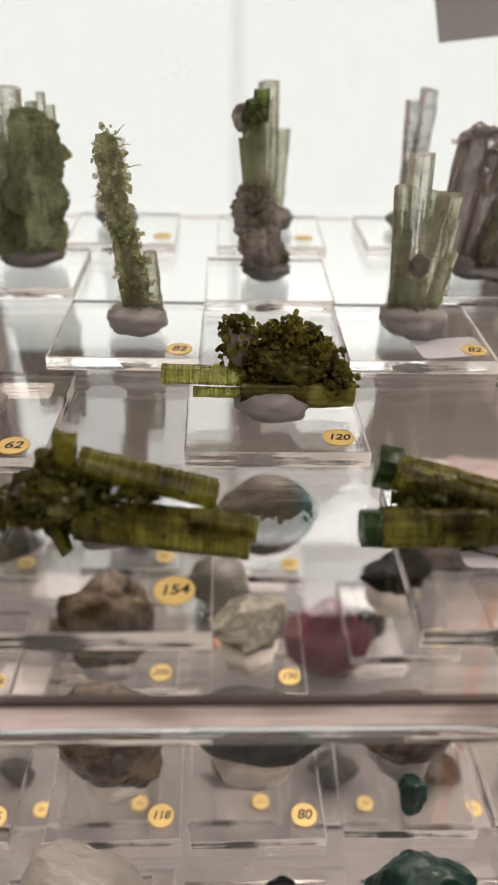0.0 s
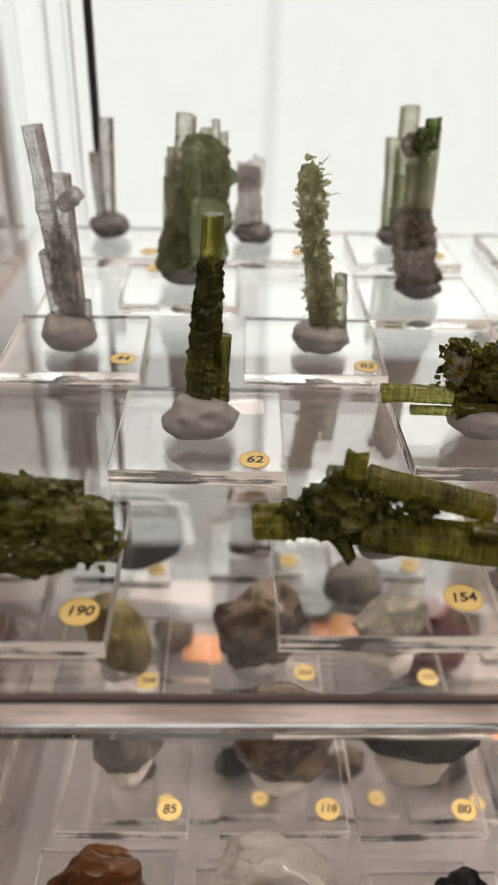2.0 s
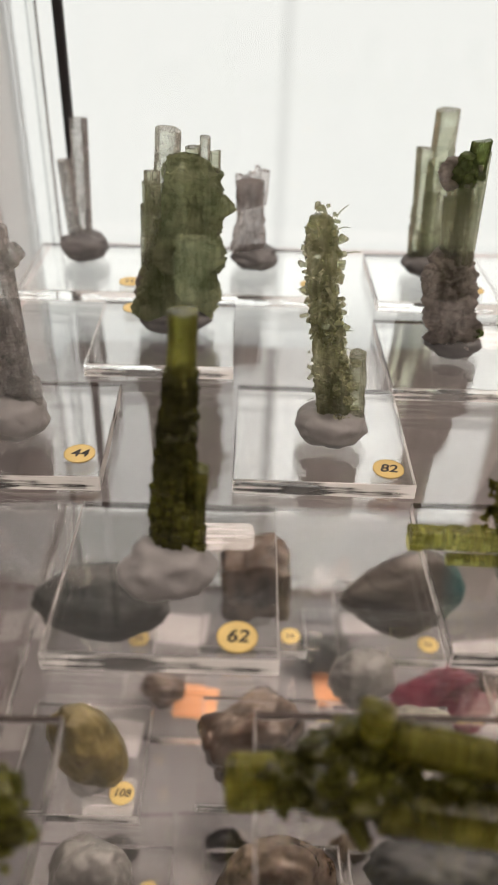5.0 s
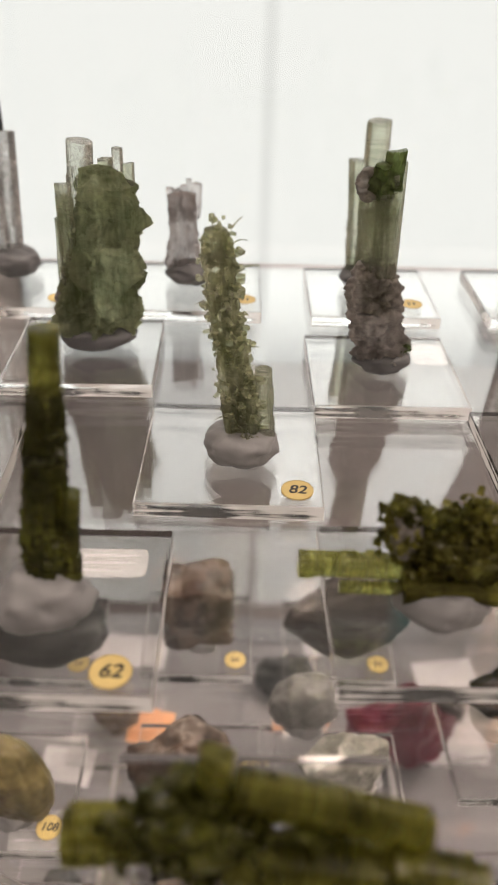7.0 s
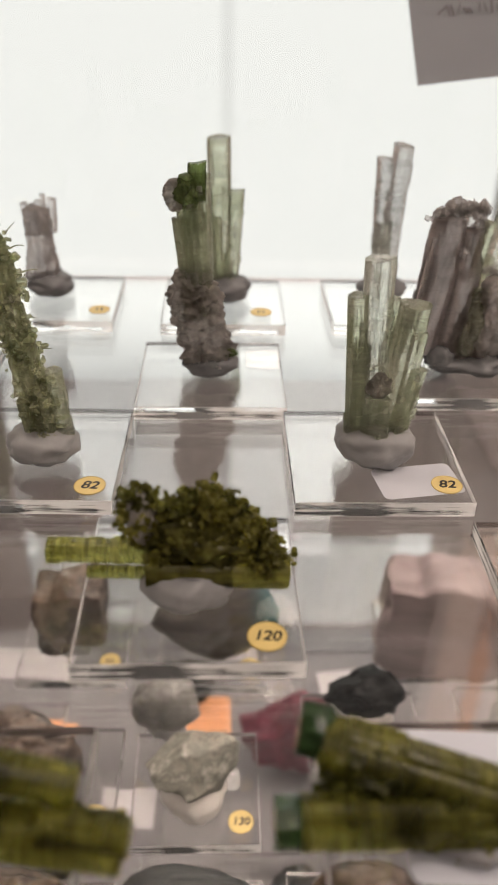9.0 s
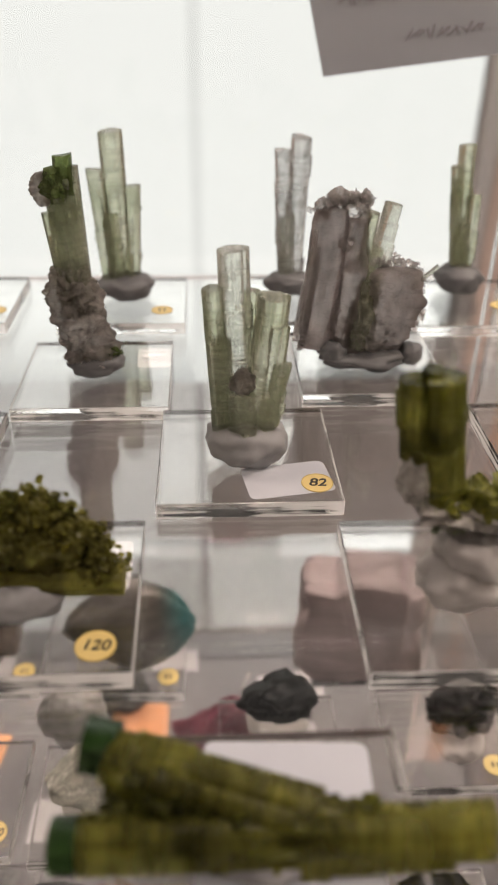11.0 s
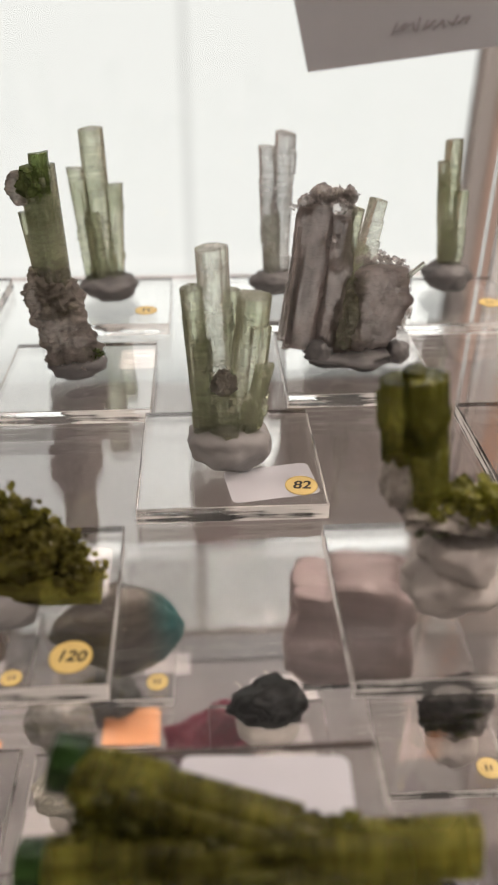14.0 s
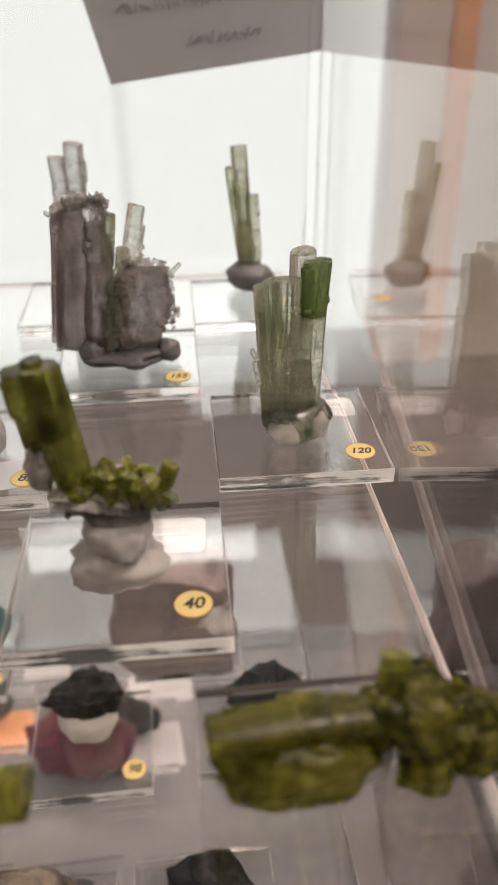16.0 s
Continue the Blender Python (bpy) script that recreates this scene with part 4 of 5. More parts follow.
crystal(s, (0.0150, 0.2905, 0.026), (0.0138, 0.2905, 0.0735), 0.0032, SAGE, 52)
crystal(s, (0.0110, 0.2900, 0.026), (0.0072, 0.2900, 0.0600), 0.0028, SAGE, 53)
crystal(s, (0.0128, 0.2885, 0.028), (0.0105, 0.2885, 0.0650), 0.0024, SAGE, 54)
crystal(s, (0.0128, 0.2895, 0.0660), (0.0132, 0.2895, 0.0772), 0.0030, GRASS_GREEN, 55, 8, name="knob", label="grass-green end", broken=0.2, rough=0.1, ledges=3)
loft(s, "knob", [(0.0630, 0.0105, 0.2890, 0.0024, 0.0022), (0.068, 0.0100, 0.2890, 0.0042, 0.0032), (0.0735, 0.0098, 0.2890, 0.0022, 0.0020)], GRASS_GREEN, 4, "mossy green knob", amp=0.4, freq=420.0, fibre=1.0, n=40, steps=40)
loft(s, "knob", [(0.0620, 0.0060, 0.2905, 0.0018, 0.0020), (0.0665, 0.0055, 0.2905, 0.0036, 0.0030), (0.0715, 0.0062, 0.2905, 0.0022, 0.0020)], UMBER, 6, "mauve knob", amp=0.45, freq=420.0, fibre=1.0, n=40, steps=40)

# broad mauve fan
s = specimen(0.112, 0.296, "broad mauve crystal fan with a pale green rod on putty")
putty(s, (0.1120, 0.2960, 0.0078), (0.0180, 0.0105, 0.0040), 17, PUTTY_SHADED, amp=0.3)
putty(s, (0.0995, 0.2925, 0.0105), (0.0050, 0.0050, 0.0042), 4, PUTTY_SHADED)
putty(s, (0.1270, 0.2925, 0.0095), (0.0045, 0.0045, 0.0036), 6, PUTTY_SHADED)
loft(s, "fan", [(0.0110, 0.0935, 0.2970, 0.0062, 0.0048), (0.025, 0.0945, 0.2970, 0.0066, 0.0054), (0.040, 0.0955, 0.2970, 0.0064, 0.0052), (0.052, 0.0960, 0.2970, 0.0062, 0.0046), (0.0590, 0.0965, 0.2970, 0.0052, 0.0036)], MAUVE, 6, "fibrous mauve crystal", True, amp=0.10, freq=300.0, fibre=0.25, n=96, steps=60)
loft(s, "fan", [(0.0110, 0.1025, 0.2955, 0.0060, 0.0046), (0.022, 0.1035, 0.2955, 0.0058, 0.0052), (0.034, 0.1040, 0.2960, 0.0050, 0.0048), (0.046, 0.1046, 0.2965, 0.0044, 0.0042), (0.0555, 0.1050, 0.2970, 0.0036, 0.0034)], MAUVE, 16, "fibrous mauve crystal", True, amp=0.16, freq=260.0, fibre=0.4, n=80, steps=60)
loft(s, "heart", [(0.0120, 0.1085, 0.2930, 0.0048, 0.0032), (0.022, 0.1090, 0.2930, 0.0050, 0.0036), (0.032, 0.1092, 0.2940, 0.0036, 0.0030), (0.0365, 0.1096, 0.2945, 0.0022, 0.0020)], SAGE, 19, "cloudy green heart between the mauve columns", True, amp=0.3, freq=320.0, fibre=0.4, n=60, steps=50)
for bx, bz, br in ((0.0935, 0.0600, 0.0030), (0.0985, 0.0625, 0.0036), (0.1035, 0.0590, 0.0036), (0.1065, 0.0560, 0.0028), (0.1015, 0.0480, 0.0030), (0.1040, 0.0400, 0.0026)):
    lump(s, "bud", (bx, 0.2950 if bz < 0.05 else 0.2970, bz), (br, br * 0.9, br * 0.85), MICA, 0.3, 2.0, int(bx * 9000), 4, "cloudy mauve bud", "broken")
loft(s, "lobe", [(0.0100, 0.1120, 0.2955, 0.0085, 0.0050), (0.020, 0.1165, 0.2950, 0.0112, 0.0062), (0.032, 0.1180, 0.2950, 0.0094, 0.0060), (0.0385, 0.1185, 0.2950, 0.0070, 0.0044)], MAUVE, 8, "crusted mauve lobe", amp=0.34, freq=200.0, fibre=0.7, n=120, steps=80)
fan = random.Random(9)
for k in range(9):
    bx, by = 0.0862 + 0.0030 * k / 8, 0.2960 + fan.uniform(-0.003, 0.003)
    z0, z1 = 0.0095 + fan.uniform(0, 0.010), 0.030 + fan.uniform(0, 0.026)
    lift = (z1 - z0) * 0.12
    crystal(s, (bx, by, z0), (bx + lift, by, z1), fan.uniform(0.0007, 0.0013), MICA, 60 + k, 7, rough=0.2)
granules(s, [(0.0925, 0.298, 0.057), (0.0965, 0.298, 0.0620), (0.1015, 0.298, 0.0610), (0.1065, 0.298, 0.0630), (0.1085, 0.298, 0.0560)], 0.0026, 70, 0.0012, MICA, 42, name="top_crust", rough=0.9)
crust(s, [(0.0920, 0.298, 0.058), (0.0990, 0.298, 0.0625), (0.1075, 0.298, 0.0620)], 0.0026, 46, 0.0009, MICA, 45, name="plate_crust", longer=1.1)
crust(s, [(0.112, 0.298, 0.0395), (0.119, 0.298, 0.0415), (0.127, 0.298, 0.038), (0.1285, 0.298, 0.028), (0.1295, 0.298, 0.016)], 0.0020, 80, 0.0010, MICA, 46, name="plate_crust", longer=1.2)
filaments(s, [(0.114, 0.298, 0.0395), (0.120, 0.298, 0.0400), (0.126, 0.298, 0.038)], 0.0016, 16, 0.0040, 0.00018, MICA, 47)
crystal(s, (0.1118, 0.3025, 0.026), (0.1190, 0.3080, 0.0576), 0.0030, PALE, 76)
crystal(s, (0.1075, 0.2965, 0.040), (0.1098, 0.2965, 0.0578), 0.0022, SAGE, 77)
crystal(s, (0.1095, 0.3010, 0.022), (0.1130, 0.3015, 0.0445), 0.0024, SAGE, 79)
crystal(s, (0.1270, 0.2930, 0.036), (0.1325, 0.2930, 0.0410), 0.0008, PALE, 78)

# slim smoky pair at the back
s = specimen(-0.127, 0.368, "slim smoky tourmaline pair standing in grey putty")
putty(s, (-0.1265, 0.3680, 0.0102), (0.0106, 0.0096, 0.0055), 19, PUTTY_SHADED)
crystal(s, (-0.1265, 0.3700, 0.012), (-0.1258, 0.3770, 0.0602), 0.0035, SMOKE, 81)
crystal(s, (-0.1298, 0.3680, 0.012), (-0.1315, 0.3680, 0.0460), 0.0028, SMOKE, 82)

# small mauve cluster
s = specimen(-0.054, 0.364, "small mauve cluster with broken clear tips in grey putty")
putty(s, (-0.0530, 0.3640, 0.0090), (0.0104, 0.0092, 0.0046), 21, PUTTY_SHADED)
loft(s, "matrix", [(0.0110, -0.0555, 0.3645, 0.0072, 0.0056), (0.019, -0.0562, 0.3645, 0.0058, 0.0048), (0.028, -0.0555, 0.3645, 0.0048, 0.0042), (0.0365, -0.0555, 0.3645, 0.0054, 0.0040), (0.0410, -0.0560, 0.3645, 0.0050, 0.0034)], LILAC, 3, amp=0.34, freq=300.0, fibre=0.3, n=64, steps=70)
for k, (cx, ct, cr) in enumerate(((-0.0605, 0.0432, 0.0015), (-0.0575, 0.0425, 0.0019), (-0.0530, 0.0462, 0.0011), (-0.0550, 0.0435, 0.0016), (-0.0498, 0.0440, 0.0019))):
    crystal(s, (cx * 0.8 - 0.0110, 0.3660 + 0.0008 * k, 0.030), (cx, 0.3645 + 0.001 * k, ct), cr, MICA, 84 + k, 14, ledges=3)

# sage trio, smoky pair and sage trio at the back
s = specimen(0.022, 0.3615, "three joined sage tourmaline crystals in grey putty")
putty(s, (0.0218, 0.3612, 0.0095), (0.0122, 0.0102, 0.0050), 23, PUTTY_SHADED)
crystal(s, (0.0200, 0.3630, 0.011), (0.0192, 0.3630, 0.0705), 0.0045, SAGE, 91)
crystal(s, (0.0160, 0.3612, 0.011), (0.0124, 0.3612, 0.0565), 0.0034, SAGE, 92)
crystal(s, (0.0245, 0.3612, 0.011), (0.0266, 0.3612, 0.0505), 0.0032, SAGE, 93)
crystal(s, (0.0190, 0.3600, 0.011), (0.0175, 0.3600, 0.0400), 0.0030, SAGE, 94)
s = specimen(0.0905, 0.3642, "clear pale tourmaline pair in grey putty")
putty(s, (0.0902, 0.3640, 0.0092), (0.0110, 0.0095, 0.0048), 25, PUTTY_SHADED)
crystal(s, (0.0912, 0.3655, 0.011), (0.0930, 0.3655, 0.0680), 0.0040, SMOKE, 95)
crystal(s, (0.0888, 0.3640, 0.011), (0.0858, 0.3640, 0.0634), 0.0034, SMOKE, 96)
crystal(s, (0.0890, 0.3625, 0.011), (0.0885, 0.3625, 0.0380), 0.0030, PALE, 97)
s = specimen(0.1635, 0.3645, "stepped sage tourmaline column in grey putty")
putty(s, (0.1638, 0.3640, 0.0105), (0.0108, 0.0098, 0.0058), 27, PUTTY_SHADED)
crystal(s, (0.1630, 0.3660, 0.012), (0.1596, 0.3660, 0.0652), 0.0033, SAGE, 98)
crystal(s, (0.1615, 0.3640, 0.012), (0.1560, 0.3640, 0.0570), 0.0024, SAGE, 99)
crystal(s, (0.1660, 0.3640, 0.012), (0.1648, 0.3640, 0.0460), 0.0030, SAGE, 100)
crystal(s, (0.1625, 0.3620, 0.012), (0.1612, 0.3620, 0.0350), 0.0032, SAGE, 101)

# front row: wide rough green cluster
s = specimen(-0.112, 0.114, "wide rough moss-green tourmaline cluster lying on putty")
putty(s, (-0.1130, 0.1150, 0.0085), (0.0090, 0.0065, 0.0045), 29)
lump(s, "matrix", (-0.1130, 0.1125, 0.0150), (0.0205, 0.0110, 0.0112), MOSS, 0.35, 2.0, 3, 5)
granules(s, [(-0.132, 0.111, 0.012), (-0.122, 0.112, 0.019), (-0.110, 0.111, 0.020), (-0.096, 0.111, 0.013)], 0.0094, 480, 0.0016, MOSS, 51, rough=1.0)
crust(s, [(-0.132, 0.111, 0.012), (-0.122, 0.112, 0.019), (-0.110, 0.111, 0.020), (-0.096, 0.111, 0.013)], 0.0090, 200, 0.00110, MOSS, 151, name="grain_crust")
crystal(s, (-0.1190, 0.1130, 0.0262), (-0.0950, 0.1120, 0.0182), 0.0026, OLIVE, 103)
crystal(s, (-0.1220, 0.1130, 0.0240), (-0.1170, 0.1130, 0.0295), 0.0032, OLIVE, 104)
crystal(s, (-0.1080, 0.1110, 0.0140), (-0.0915, 0.1130, 0.0135), 0.0055, MOSS, 105)

# front row: crossed olive crystals
s = specimen(-0.027, 0.1165, "crossed olive tourmaline crystals lying on putty")
putty(s, (-0.0270, 0.1170, 0.0078), (0.0070, 0.0050, 0.0038), 31)
crystal(s, (-0.0320, 0.1195, 0.0250), (-0.0025, 0.1175, 0.0178), 0.0034, MURKY, 106, 12, rough=0.1)
crystal(s, (-0.0330, 0.1165, 0.0118), (0.0050, 0.1130, 0.0092), 0.0048, MURKY, 107, 12, rough=0.1)
crystal(s, (-0.0080, 0.1130, 0.0140), (0.0065, 0.1120, 0.0120), 0.0030, MURKY, 108)
crystal(s, (-0.0585, 0.1200, 0.0110), (-0.0380, 0.1190, 0.0130), 0.0038, MURKY, 109)
crystal(s, (-0.0362, 0.1205, 0.0160), (-0.0345, 0.1215, 0.0305), 0.0030, MURKY, 110, 7, broken=0.5, rough=0.15)
crystal(s, (-0.0390, 0.1200, 0.0160), (-0.0395, 0.1210, 0.0262), 0.0026, MOSS, 130, 7, broken=0.5, rough=0.15)
crystal(s, (-0.0400, 0.1180, 0.0140), (-0.0350, 0.1120, 0.0058), 0.0028, MOSS, 111, taper=0.5)
lump(s, "matrix", (-0.0375, 0.1195, 0.0150), (0.0092, 0.0068, 0.0078), MOSS, 0.35, 2.2, 4, 4)
granules(s, [(-0.048, 0.119, 0.013), (-0.038, 0.119, 0.018), (-0.028, 0.118, 0.016)], 0.0066, 330, 0.0013, MOSS, 53, rough=1.0)
crust(s, [(-0.048, 0.119, 0.013), (-0.038, 0.119, 0.018), (-0.028, 0.118, 0.016)], 0.0062, 192, 0.00078, MOSS, 153, name="grain_crust")
granules(s, [(-0.022, 0.117, 0.019), (-0.016, 0.117, 0.018)], 0.0022, 41, 0.00134, MOSS, 54)
crust(s, [(-0.022, 0.117, 0.019), (-0.016, 0.117, 0.018)], 0.0022, 30, 0.00064, MOSS, 154, name="grain_crust")

granules(s, [(-0.030, 0.1180, 0.0240), (-0.006, 0.1175, 0.0188)], 0.0030, 30, 0.0008, MURKY, 71)
granules(s, [(-0.030, 0.1160, 0.0135), (0.003, 0.1130, 0.0112)], 0.0044, 50, 0.0010, MURKY, 72)

# front row: long crystals with emerald tips
s = specimen(0.064, 0.1170, "long olive tourmaline crystals with dark emerald tips")
putty(s, (0.0640, 0.1165, 0.0068), (0.0105, 0.0070, 0.0032), 33)
crystal(s, (0.0385, 0.1262, 0.0178), (0.0720, 0.1175, 0.0122), 0.0043, MURKY, 112, taper=-0.05)
crystal(s, (0.0345, 0.1272, 0.0190), (0.0386, 0.1265, 0.0185), 0.0047, EMERALD, 113, 9, label="dark emerald tip", broken=0.35, rough=0.14)
crystal(s, (0.0345, 0.1160, 0.0100), (0.1000, 0.1155, 0.0105), 0.0045, MURKY, 114)
crystal(s, (0.0300, 0.1160, 0.0100), (0.0346, 0.1160, 0.0100), 0.0045, EMERALD, 115, 9, label="dark emerald tip", broken=0.35, rough=0.14)
crystal(s, (0.0500, 0.1218, 0.0165), (0.0800, 0.1160, 0.0100), 0.0034, MURKY, 116)
lump(s, "matrix", (0.0640, 0.1175, 0.0115), (0.0120, 0.0055, 0.0045), MOSS, 0.35, 2.2, 6, 4)
granules(s, [(0.040, 0.121, 0.013), (0.050, 0.120, 0.015), (0.075, 0.117, 0.011)], 0.0038, 179, 0.00149, MOSS, 55)
crust(s, [(0.040, 0.121, 0.013), (0.050, 0.120, 0.015), (0.075, 0.117, 0.011)], 0.0038, 131, 0.00071, MOSS, 155, name="grain_crust")

granules(s, [(0.042, 0.122, 0.017), (0.058, 0.119, 0.0145), (0.072, 0.117, 0.0115), (0.084, 0.116, 0.010)], 0.0034, 110, 0.0014, MOSS, 61, rough=0.9)
granules(s, [(0.045, 0.117, 0.010), (0.070, 0.116, 0.010)], 0.0044, 60, 0.0013, MURKY, 62, rough=0.9)

# front row: yellow-green petal cluster
s = specimen(0.156, 0.1180, "yellow-green petal-shaped tourmaline cluster lying on its base")
putty(s, (0.1560, 0.1185, 0.0078), (0.0085, 0.0060, 0.0040), 35)
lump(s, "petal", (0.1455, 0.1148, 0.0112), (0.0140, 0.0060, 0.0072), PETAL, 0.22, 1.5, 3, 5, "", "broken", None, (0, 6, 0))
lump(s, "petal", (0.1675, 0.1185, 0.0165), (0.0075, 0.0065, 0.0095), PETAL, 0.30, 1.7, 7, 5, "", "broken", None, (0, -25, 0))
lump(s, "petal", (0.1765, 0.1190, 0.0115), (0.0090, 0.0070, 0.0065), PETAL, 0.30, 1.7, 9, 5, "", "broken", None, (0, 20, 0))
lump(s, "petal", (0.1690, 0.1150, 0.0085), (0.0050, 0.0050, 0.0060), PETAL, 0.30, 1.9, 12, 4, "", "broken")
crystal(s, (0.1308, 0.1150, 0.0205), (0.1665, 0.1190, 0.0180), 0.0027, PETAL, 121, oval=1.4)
crystal(s, (0.1640, 0.1220, 0.0180), (0.1646, 0.1250, 0.0255), 0.0026, CITRINE, 123)
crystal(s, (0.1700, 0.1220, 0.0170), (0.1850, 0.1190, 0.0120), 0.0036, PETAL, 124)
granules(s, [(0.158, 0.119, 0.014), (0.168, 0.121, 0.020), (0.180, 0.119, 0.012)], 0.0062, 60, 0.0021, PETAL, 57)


# ---- stones on the lower shelf ----
LG = "bases on the lower shelf"
ZL = LOW
for bx, by, num, tag in (
    (-0.1290, 0.146, "85", None), (-0.0670, 0.1455, "118", None), (-0.0130, 0.1450, "80", None), (0.0450, 0.1480, "", None), (0.1020, 0.1500, "", None),
    (-0.1330, 0.0890, "", None), (-0.0750, 0.0820, "", None), (-0.0140, 0.0800, "", None), (0.0480, 0.0800, "", None),
    (-0.1430, 0.2070, "108", (0.038, 0.010, 0.020, 0.016, 0)), (-0.0710, 0.2120, "200", None), (-0.0140, 0.2090, "130", (0.036, 0.030, 0.014, 0.010, 0)), (0.0580, 0.2300, "98", None), (0.1280, 0.2330, "bars", None),
    (-0.1450, 0.2830, "bars", None), (-0.0740, 0.2880, "bars", None), (-0.0080, 0.2850, "bars", None), (0.1000, 0.2900, "", None)):
    base(bx, by, num, (0.0430, 0.0095), random.Random(bx).uniform(-1.5, 1.5), ZL, tag=tag, group=LG, r=0.0048)

AGATE = rock("brown_agate", [(0.38, (0.010, 0.008, 0.007)), (0.52, (0.055, 0.032, 0.020)), (0.62, (0.13, 0.105, 0.085)), (0.70, (0.045, 0.034, 0.030)), (0.82, (0.15, 0.13, 0.12))], 38, 0.2, 0.08, 1500)
GREYSTONE = rock("grey_stone", [(0.3, (0.066, 0.066, 0.066)), (0.6, (0.143, 0.143, 0.1375)), (0.85, (0.231, 0.2255, 0.22))], 60, 0.35, 0.08, 1500)
SLATE = rock("slate_green_stone", [(0.3, (0.012, 0.014, 0.014)), (0.6, (0.030, 0.033, 0.033)), (0.85, (0.065, 0.068, 0.066))], 50, 0.55, 0.08, 1500)
LABRADOR = rock("banded_lens_stone", [(0.40, (0.028, 0.025, 0.022)), (0.52, (0.075, 0.067, 0.058)), (0.58, (0.036, 0.031, 0.028)), (0.66, (0.098, 0.088, 0.078)), (0.78, (0.050, 0.046, 0.042))], 60, 0.4, 0.08, 1500, 0.0, (0.25, 0.25, 1.6))
# Teal flash, a view-dependent sheen, painted into the colour of one end.
flash = LABRADOR.node_tree
f_tc, f_sep, f_map, f_mix = (flash.nodes.new(k) for k in ("ShaderNodeTexCoord", "ShaderNodeSeparateXYZ", "ShaderNodeMapRange", "ShaderNodeMixRGB"))
for k, v in (("From Min", 0.010), ("From Max", 0.020), ("To Min", 0.0), ("To Max", 0.85)):
    f_map.inputs[k].default_value = v
f_ramp = next(n for n in flash.nodes if n.bl_idname == "ShaderNodeValToRGB")
flash.links.new(f_tc.outputs["Object"], f_sep.inputs[0])
flash.links.new(f_sep.outputs["X"], f_map.inputs["Value"])
flash.links.new(f_map.outputs[0], f_mix.inputs[0])
flash.links.new(f_ramp.outputs[0], f_mix.inputs[1])
f_mix.inputs[2].default_value = (0.01, 0.085, 0.09, 1)
flash.links.new(f_mix.outputs[0], flash.nodes["Principled BSDF"].inputs["Base Color"])
GARNET = rock("magenta_stone", [(0.3, (0.050, 0.004, 0.013)), (0.6, (0.12, 0.010, 0.030)), (0.85, (0.19, 0.03, 0.062))], 60, 0.35, 0.5, 500)
COAL = rock("black_stone", [(0.35, (0.002, 0.0022, 0.0024)), (0.7, (0.006, 0.0064, 0.0068)), (0.9, (0.015, 0.0155, 0.0155))], 90, 0.24, 0.7, 500)
COAL.node_tree.nodes["Principled BSDF"].inputs["Specular IOR Level"].default_value = 0.10
PINE = rock("dark_green_stone", [(0.35, (0.0025, 0.0126, 0.0109)), (0.65, (0.0063, 0.0315, 0.0252)), (0.9, (0.042, 0.0672, 0.0588))], 60, 0.3, 0.6, 500)
# Pink block added where a soft pinkish blur shows through the shelf.
ROSE = rock("pink_banded_block", [(0.3, (0.15, 0.120, 0.123)), (0.6, (0.21, 0.170, 0.174)), (0.85, (0.28, 0.235, 0.24))], 40, 0.5, 0.08, 1500, 0.0, (0.3, 0.3, 3))
AMBER = rock("orange_stone", [(0.3, (0.05, 0.014, 0.003)), (0.6, (0.14, 0.045, 0.008)), (0.85, (0.25, 0.12, 0.04))], 60, 0.15, 0.25, 500, 0.55)
QUARTZ = rock("clear_quartz", [(0.3, (0.55, 0.54, 0.52)), (0.7, (0.80, 0.79, 0.77))], 60, 0.12, 0.3, 500, 0.8)
OLIVESTONE = rock("olive_stone", [(0.36, (0.022, 0.016, 0.008)), (0.55, (0.085, 0.070, 0.022)), (0.68, (0.16, 0.13, 0.05)), (0.8, (0.06, 0.045, 0.022))], 60, 0.35, 0.08, 1500)
SPECKLED = rock("speckled_rock", [(0.35, (0.12, 0.1125, 0.0975)), (0.5, (0.255, 0.2475, 0.21)), (0.62, (0.15, 0.15, 0.1275)), (0.85, (0.4125, 0.405, 0.36))], 150, 0.7, 0.9, 900)

TOP = ZL + 0.0052


def block_bm(radii, seed):
    """A cleaved block: a slab with a step on top, its faces and edges worn uneven."""
    bm = bmesh.new()
    bmesh.ops.create_cube(bm, size=2)
    bmesh.ops.subdivide_edges(bm, edges=bm.edges[:], cuts=23, use_grid_fill=True)
    for v in bm.verts:
        p = v.co
        if p.z > 0.15:
            p.z -= 0.2 * min(1.0, max(0.0, (abs(p.x - 0.15) - 0.42) * 6)) * (p.z - 0.15)
        k = 1 + 0.16 * noise.fractal(p * 1.1 + Vector((seed, 0, 0)), 1.0, 2.0, 5)
        r = max(0.0, (abs(p.x) ** 8 + abs(p.y) ** 8 + abs(p.z) ** 8) ** 0.125)
        p *= k * (0.97 / max(r, 0.97))
        v.co = Vector((p.x * radii[0], p.y * radii[1], p.z * radii[2]))
    return bm


def lens_bm(radii, seed):
    """A worn lens that runs out to a blunt point at one end."""
    bm = lump_bm((1, 1, 1), 0.10, 1.6, seed, 5)
    for v in bm.verts:
        x = v.co.x
        pinch = (1 - 0.5 * max(0.0, -x) ** 1.5) if x < 0 else (1 - 0.25 * x * x)
        v.co = Vector((x * radii[0] * (1.12 if x < 0 else 0.95), v.co.y * radii[1] * pinch, v.co.z * radii[2] * pinch))
    return bm


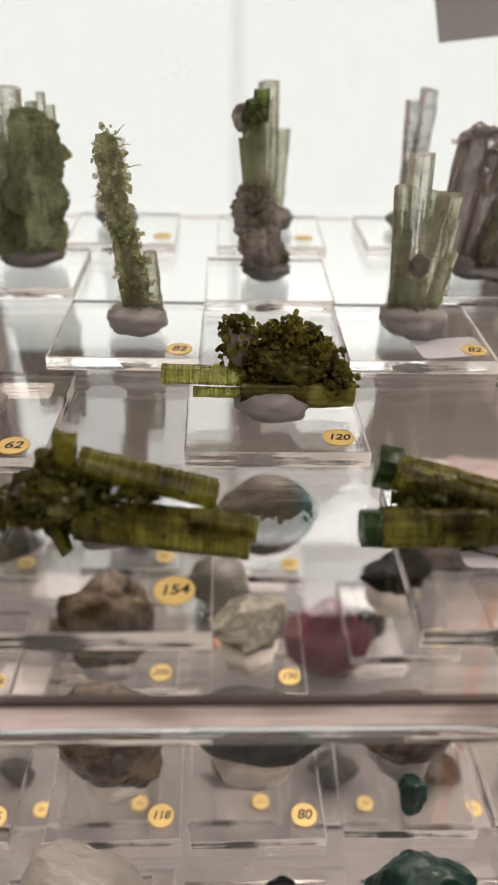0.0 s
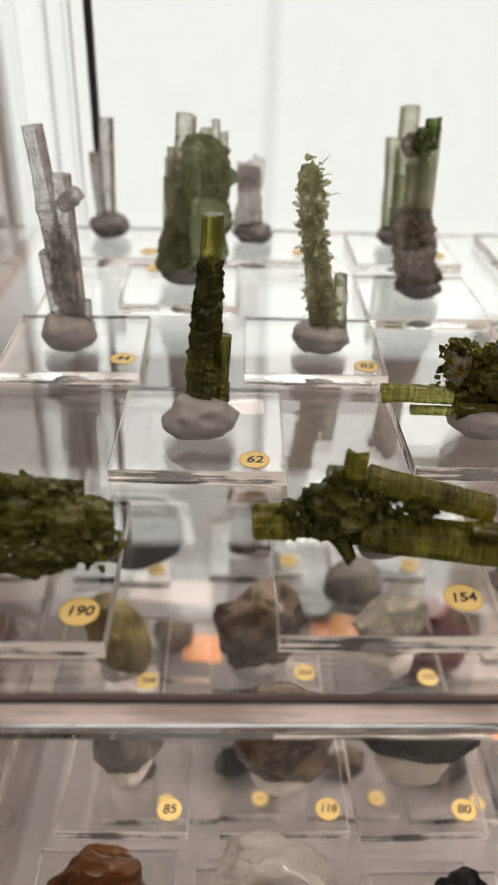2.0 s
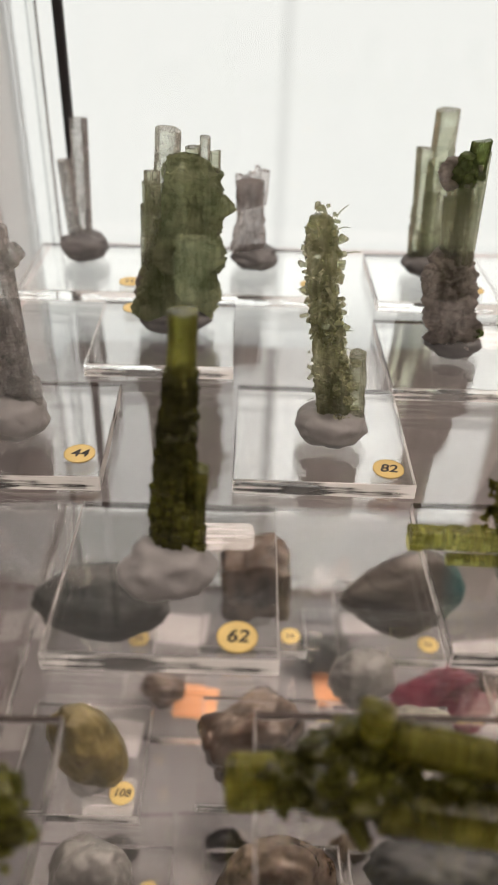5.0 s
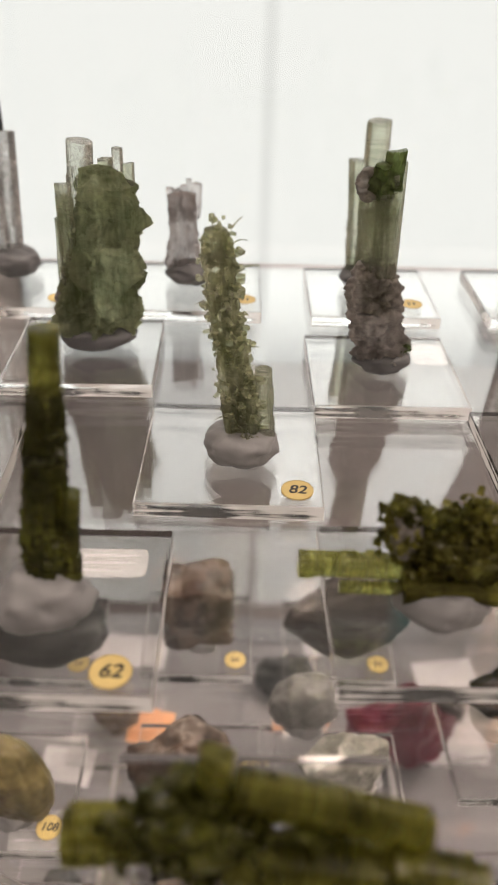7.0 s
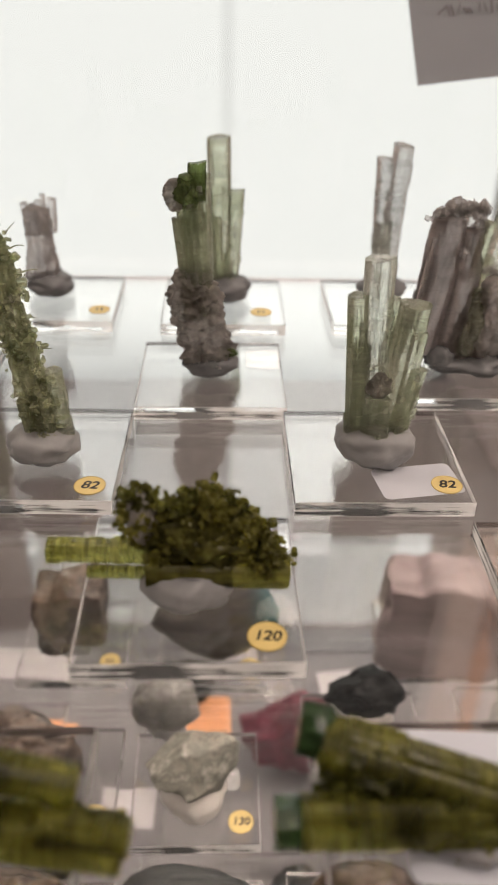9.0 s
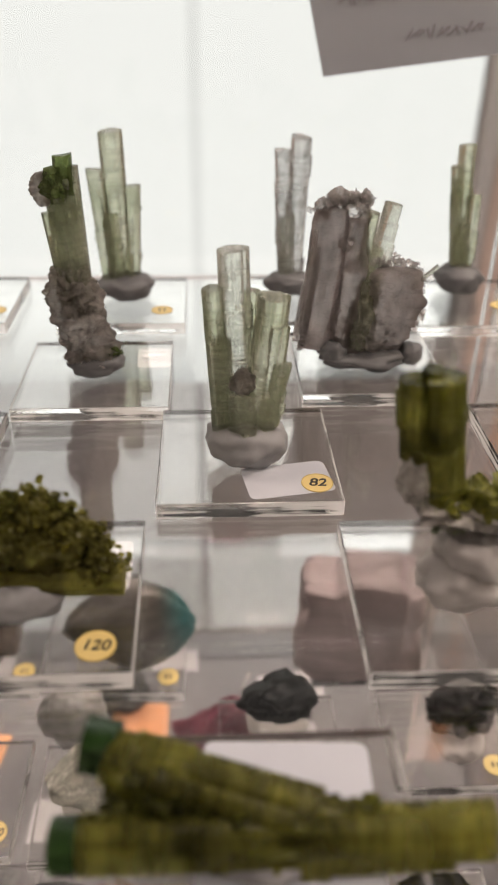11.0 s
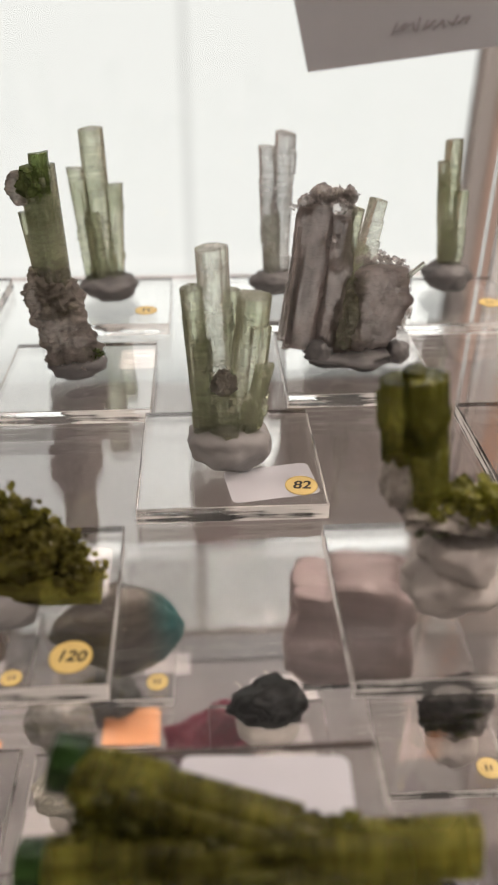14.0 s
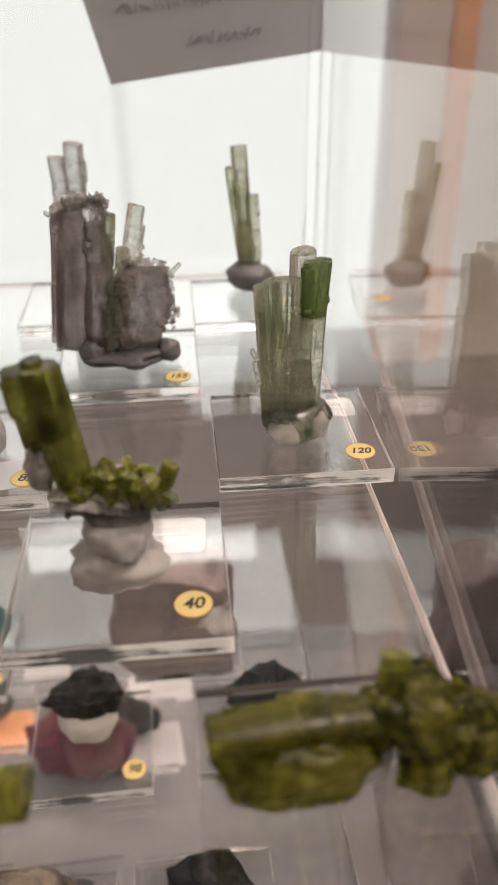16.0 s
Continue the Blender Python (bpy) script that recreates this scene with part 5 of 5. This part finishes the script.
for label, sx, sy, radii, mat, lift, seat, seed, tilt, polished in (
    ("dull grey-brown polished stone standing in white putty", -0.1035, 0.172, (0.014, 0.010, 0.020), GREYSTONE, 0.006, PUTTY_WHITE, 3, 10, True),
    ("dark grey and brown agate half standing in white putty", -0.0410, 0.168, (0.019, 0.010, 0.027), AGATE, 0.004, PUTTY_WHITE, 5, -8, True),
    ("dark grey lens-shaped stone in a seat of white putty", 0.0120, 0.172, (0.024, 0.011, 0.015), SLATE, 0.014, PUTTY_WHITE, 7, 0, True),
    ("dull brown stone on grey putty", 0.0700, 0.176, (0.020, 0.011, 0.014), AGATE, 0.010, PUTTY, 9, 0, True),
    ("rough orange stone on a clear base", -0.1060, 0.118, (0.019, 0.013, 0.016), AMBER, 0.000, None, 11, 0, False),
    ("clear quartz lump on a clear base", -0.0480, 0.116, (0.025, 0.014, 0.020), QUARTZ, 0.000, None, 13, 0, False),
    ("jagged black stone on a clear base", 0.0170, 0.108, (0.017, 0.013, 0.015), COAL, 0.000, None, 15, 0, False),
    ("deep green block on a clear base", 0.0655, 0.116, (0.0205, 0.012, 0.0175), PINE, 0.000, None, 17, 0, False),
    ("small dark green stone on a clear base", 0.0705, 0.157, (0.0058, 0.0055, 0.0105), PINE, 0.000, None, 18, 0, False),
    ("dark iridescent ragged agate half standing upright", -0.0510, 0.222, (0.0188, 0.011, 0.0240), AGATE, 0.007, PUTTY, 19, 5, True),
    ("olive polished stone leaning on putty", -0.1130, 0.222, (0.014, 0.010, 0.021), OLIVESTONE, 0.004, PUTTY, 21, -15, True),
    ("speckled pale rock on a clear base", 0.0115, 0.228, (0.020, 0.013, 0.014), SPECKLED, 0.010, PUTTY_WHITE, 23, 0, False),
    ("round grey stone on a clear base", -0.0020, 0.262, (0.014, 0.010, 0.014), GREYSTONE, 0.004, PUTTY, 24, 0, True),
    ("black stone on a seat of white putty", 0.0820, 0.262, (0.020, 0.012, 0.011), COAL, 0.012, PUTTY_WHITE, 27, -10, False),
    ("round black stone in a seat of clear putty", 0.1560, 0.252, (0.016, 0.013, 0.016), COAL, 0.010, PUTTY_WARM, 29, 0, False),
    ("jagged black stone on a clear base", 0.1290, 0.178, (0.018, 0.012, 0.016), COAL, 0.000, None, 31, 0, False),
    ("large slate-green oval stone on a clear base", -0.1170, 0.290, (0.031, 0.013, 0.021), SLATE, 0.009, None, 33, 0, True),
    ("brown and grey block on a clear base", -0.0480, 0.308, (0.016, 0.012, 0.018), AGATE, 0.010, PUTTY, 35, 0, False),
    ("large grey-brown banded lens of stone with a teal flash", 0.0215, 0.298, (0.028, 0.013, 0.024), LABRADOR, 0.008, None, 37, 0, True),
    ("pink banded block standing on a clear base", 0.1210, 0.298, (0.027, 0.014, 0.029), ROSE, 0.004, None, 39, 0, False)):
    st = thing("stone", (sx, sy, TOP), label, "stone", "stones on the lower shelf")
    z = radii[2] * 0.86 + lift
    if mat is ROSE or label.startswith("brown and grey block"):
        body = block_bm(radii, seed)
    elif mat is LABRADOR:
        body = lens_bm(radii, seed)
    else:
        body = lump_bm(radii, *((0.26, 1.35) if "ragged" in label else (0.15, 1.3)), seed, 5) if polished else facets_bm(radii, 34 if mat is COAL else 16, seed, 0.42 if mat is COAL else 0.2)
    part("body", body, mat, st, "", pose(0, 0, z, 0, tilt, random.Random(seed).uniform(-20, 20)), True if polished else "broken")
    if seat:
        ph = max(0.005, lift * 0.62 + 0.003)
        part("putty", lump_bm((radii[0] * 0.62, radii[1] * 0.95, ph), 0.18, 1.3, seed, 4, 1.0, 0.8), seat, st, "mounting putty", pose(0, 0, ph * 0.8), True)

# ---- dark stones on the base board ----
for bx, by in ((-0.137, 0.222), (-0.085, 0.224), (-0.020, 0.224), (0.036, 0.222), (0.095, 0.220), (-0.125, 0.318), (-0.025, 0.345), (0.065, 0.322), (-0.075, 0.150), (0.010, 0.150), (0.085, 0.150)):
    base(bx, by, "bars" if by < 0.23 else "", (0.040, 0.010), random.Random(by).uniform(-2, 2), -0.2796, group="bases on the base board", r=0.0045)

for k, (sx, sy, rr) in enumerate(((-0.112, 0.250, 0.010), (-0.060, 0.252, 0.012), (0.006, 0.252, 0.012), (0.060, 0.250, 0.014), (0.120, 0.246, 0.012), (-0.100, 0.345, 0.016), (0.000, 0.372, 0.018), (0.090, 0.350, 0.016))):
    st = thing("stone", (sx, sy, -0.2744), "small dark stone on a clear base near the case floor", "stone", "stones on the base board")
    part("body", facets_bm((rr, rr * 0.7, rr * 0.8), 14, 60 + k, 0.3), (SLATE, COAL, AGATE)[k % 3], st, "", pose(0, 0, rr * 0.66), "broken")
st = thing("stone", (0.062, 0.328, -0.28), "large magenta stone standing on the base board", "stone", "stones on the base board")
part("body", facets_bm((0.029, 0.016, 0.036), 14, 25, 0.3), GARNET, st, "", pose(0, 0, 0.029), "broken")
# Cards added as pale and orange patches below the shelves.
for cx, cy, cw, cd, mat, lab in ((0.010, 0.362, 0.034, 0.026, CARD_ORANGE, "orange card lying on the base board"), (-0.080, 0.346, 0.026, 0.024, CARD_ORANGE, "orange card lying on the base board"), (0.100, 0.340, 0.036, 0.030, CARD_WHITE, "white paper card lying on the base board"), (-0.030, 0.300, 0.030, 0.024, CARD_WHITE, "white paper card lying on the base board"), (-0.125, 0.320, 0.030, 0.022, CARD_WHITE, "white paper card lying on the base board"), (0.105, 0.385, 0.040, 0.026, CARD_WHITE, "white paper card lying on the base board"), (-0.105, 0.405, 0.060, 0.028, CARD_WHITE, "white paper card lying on the base board"), (0.030, 0.412, 0.030, 0.020, CARD_WHITE, "white paper card lying on the base board")):
    ob = part("card", rounded_sheet_bm(cw, cd, 0, 0.0004, 0.001), mat, None, "", pose(cx, cy, -0.2797, 0, 0, cx * 60))
    tagged(ob, lab, "card")
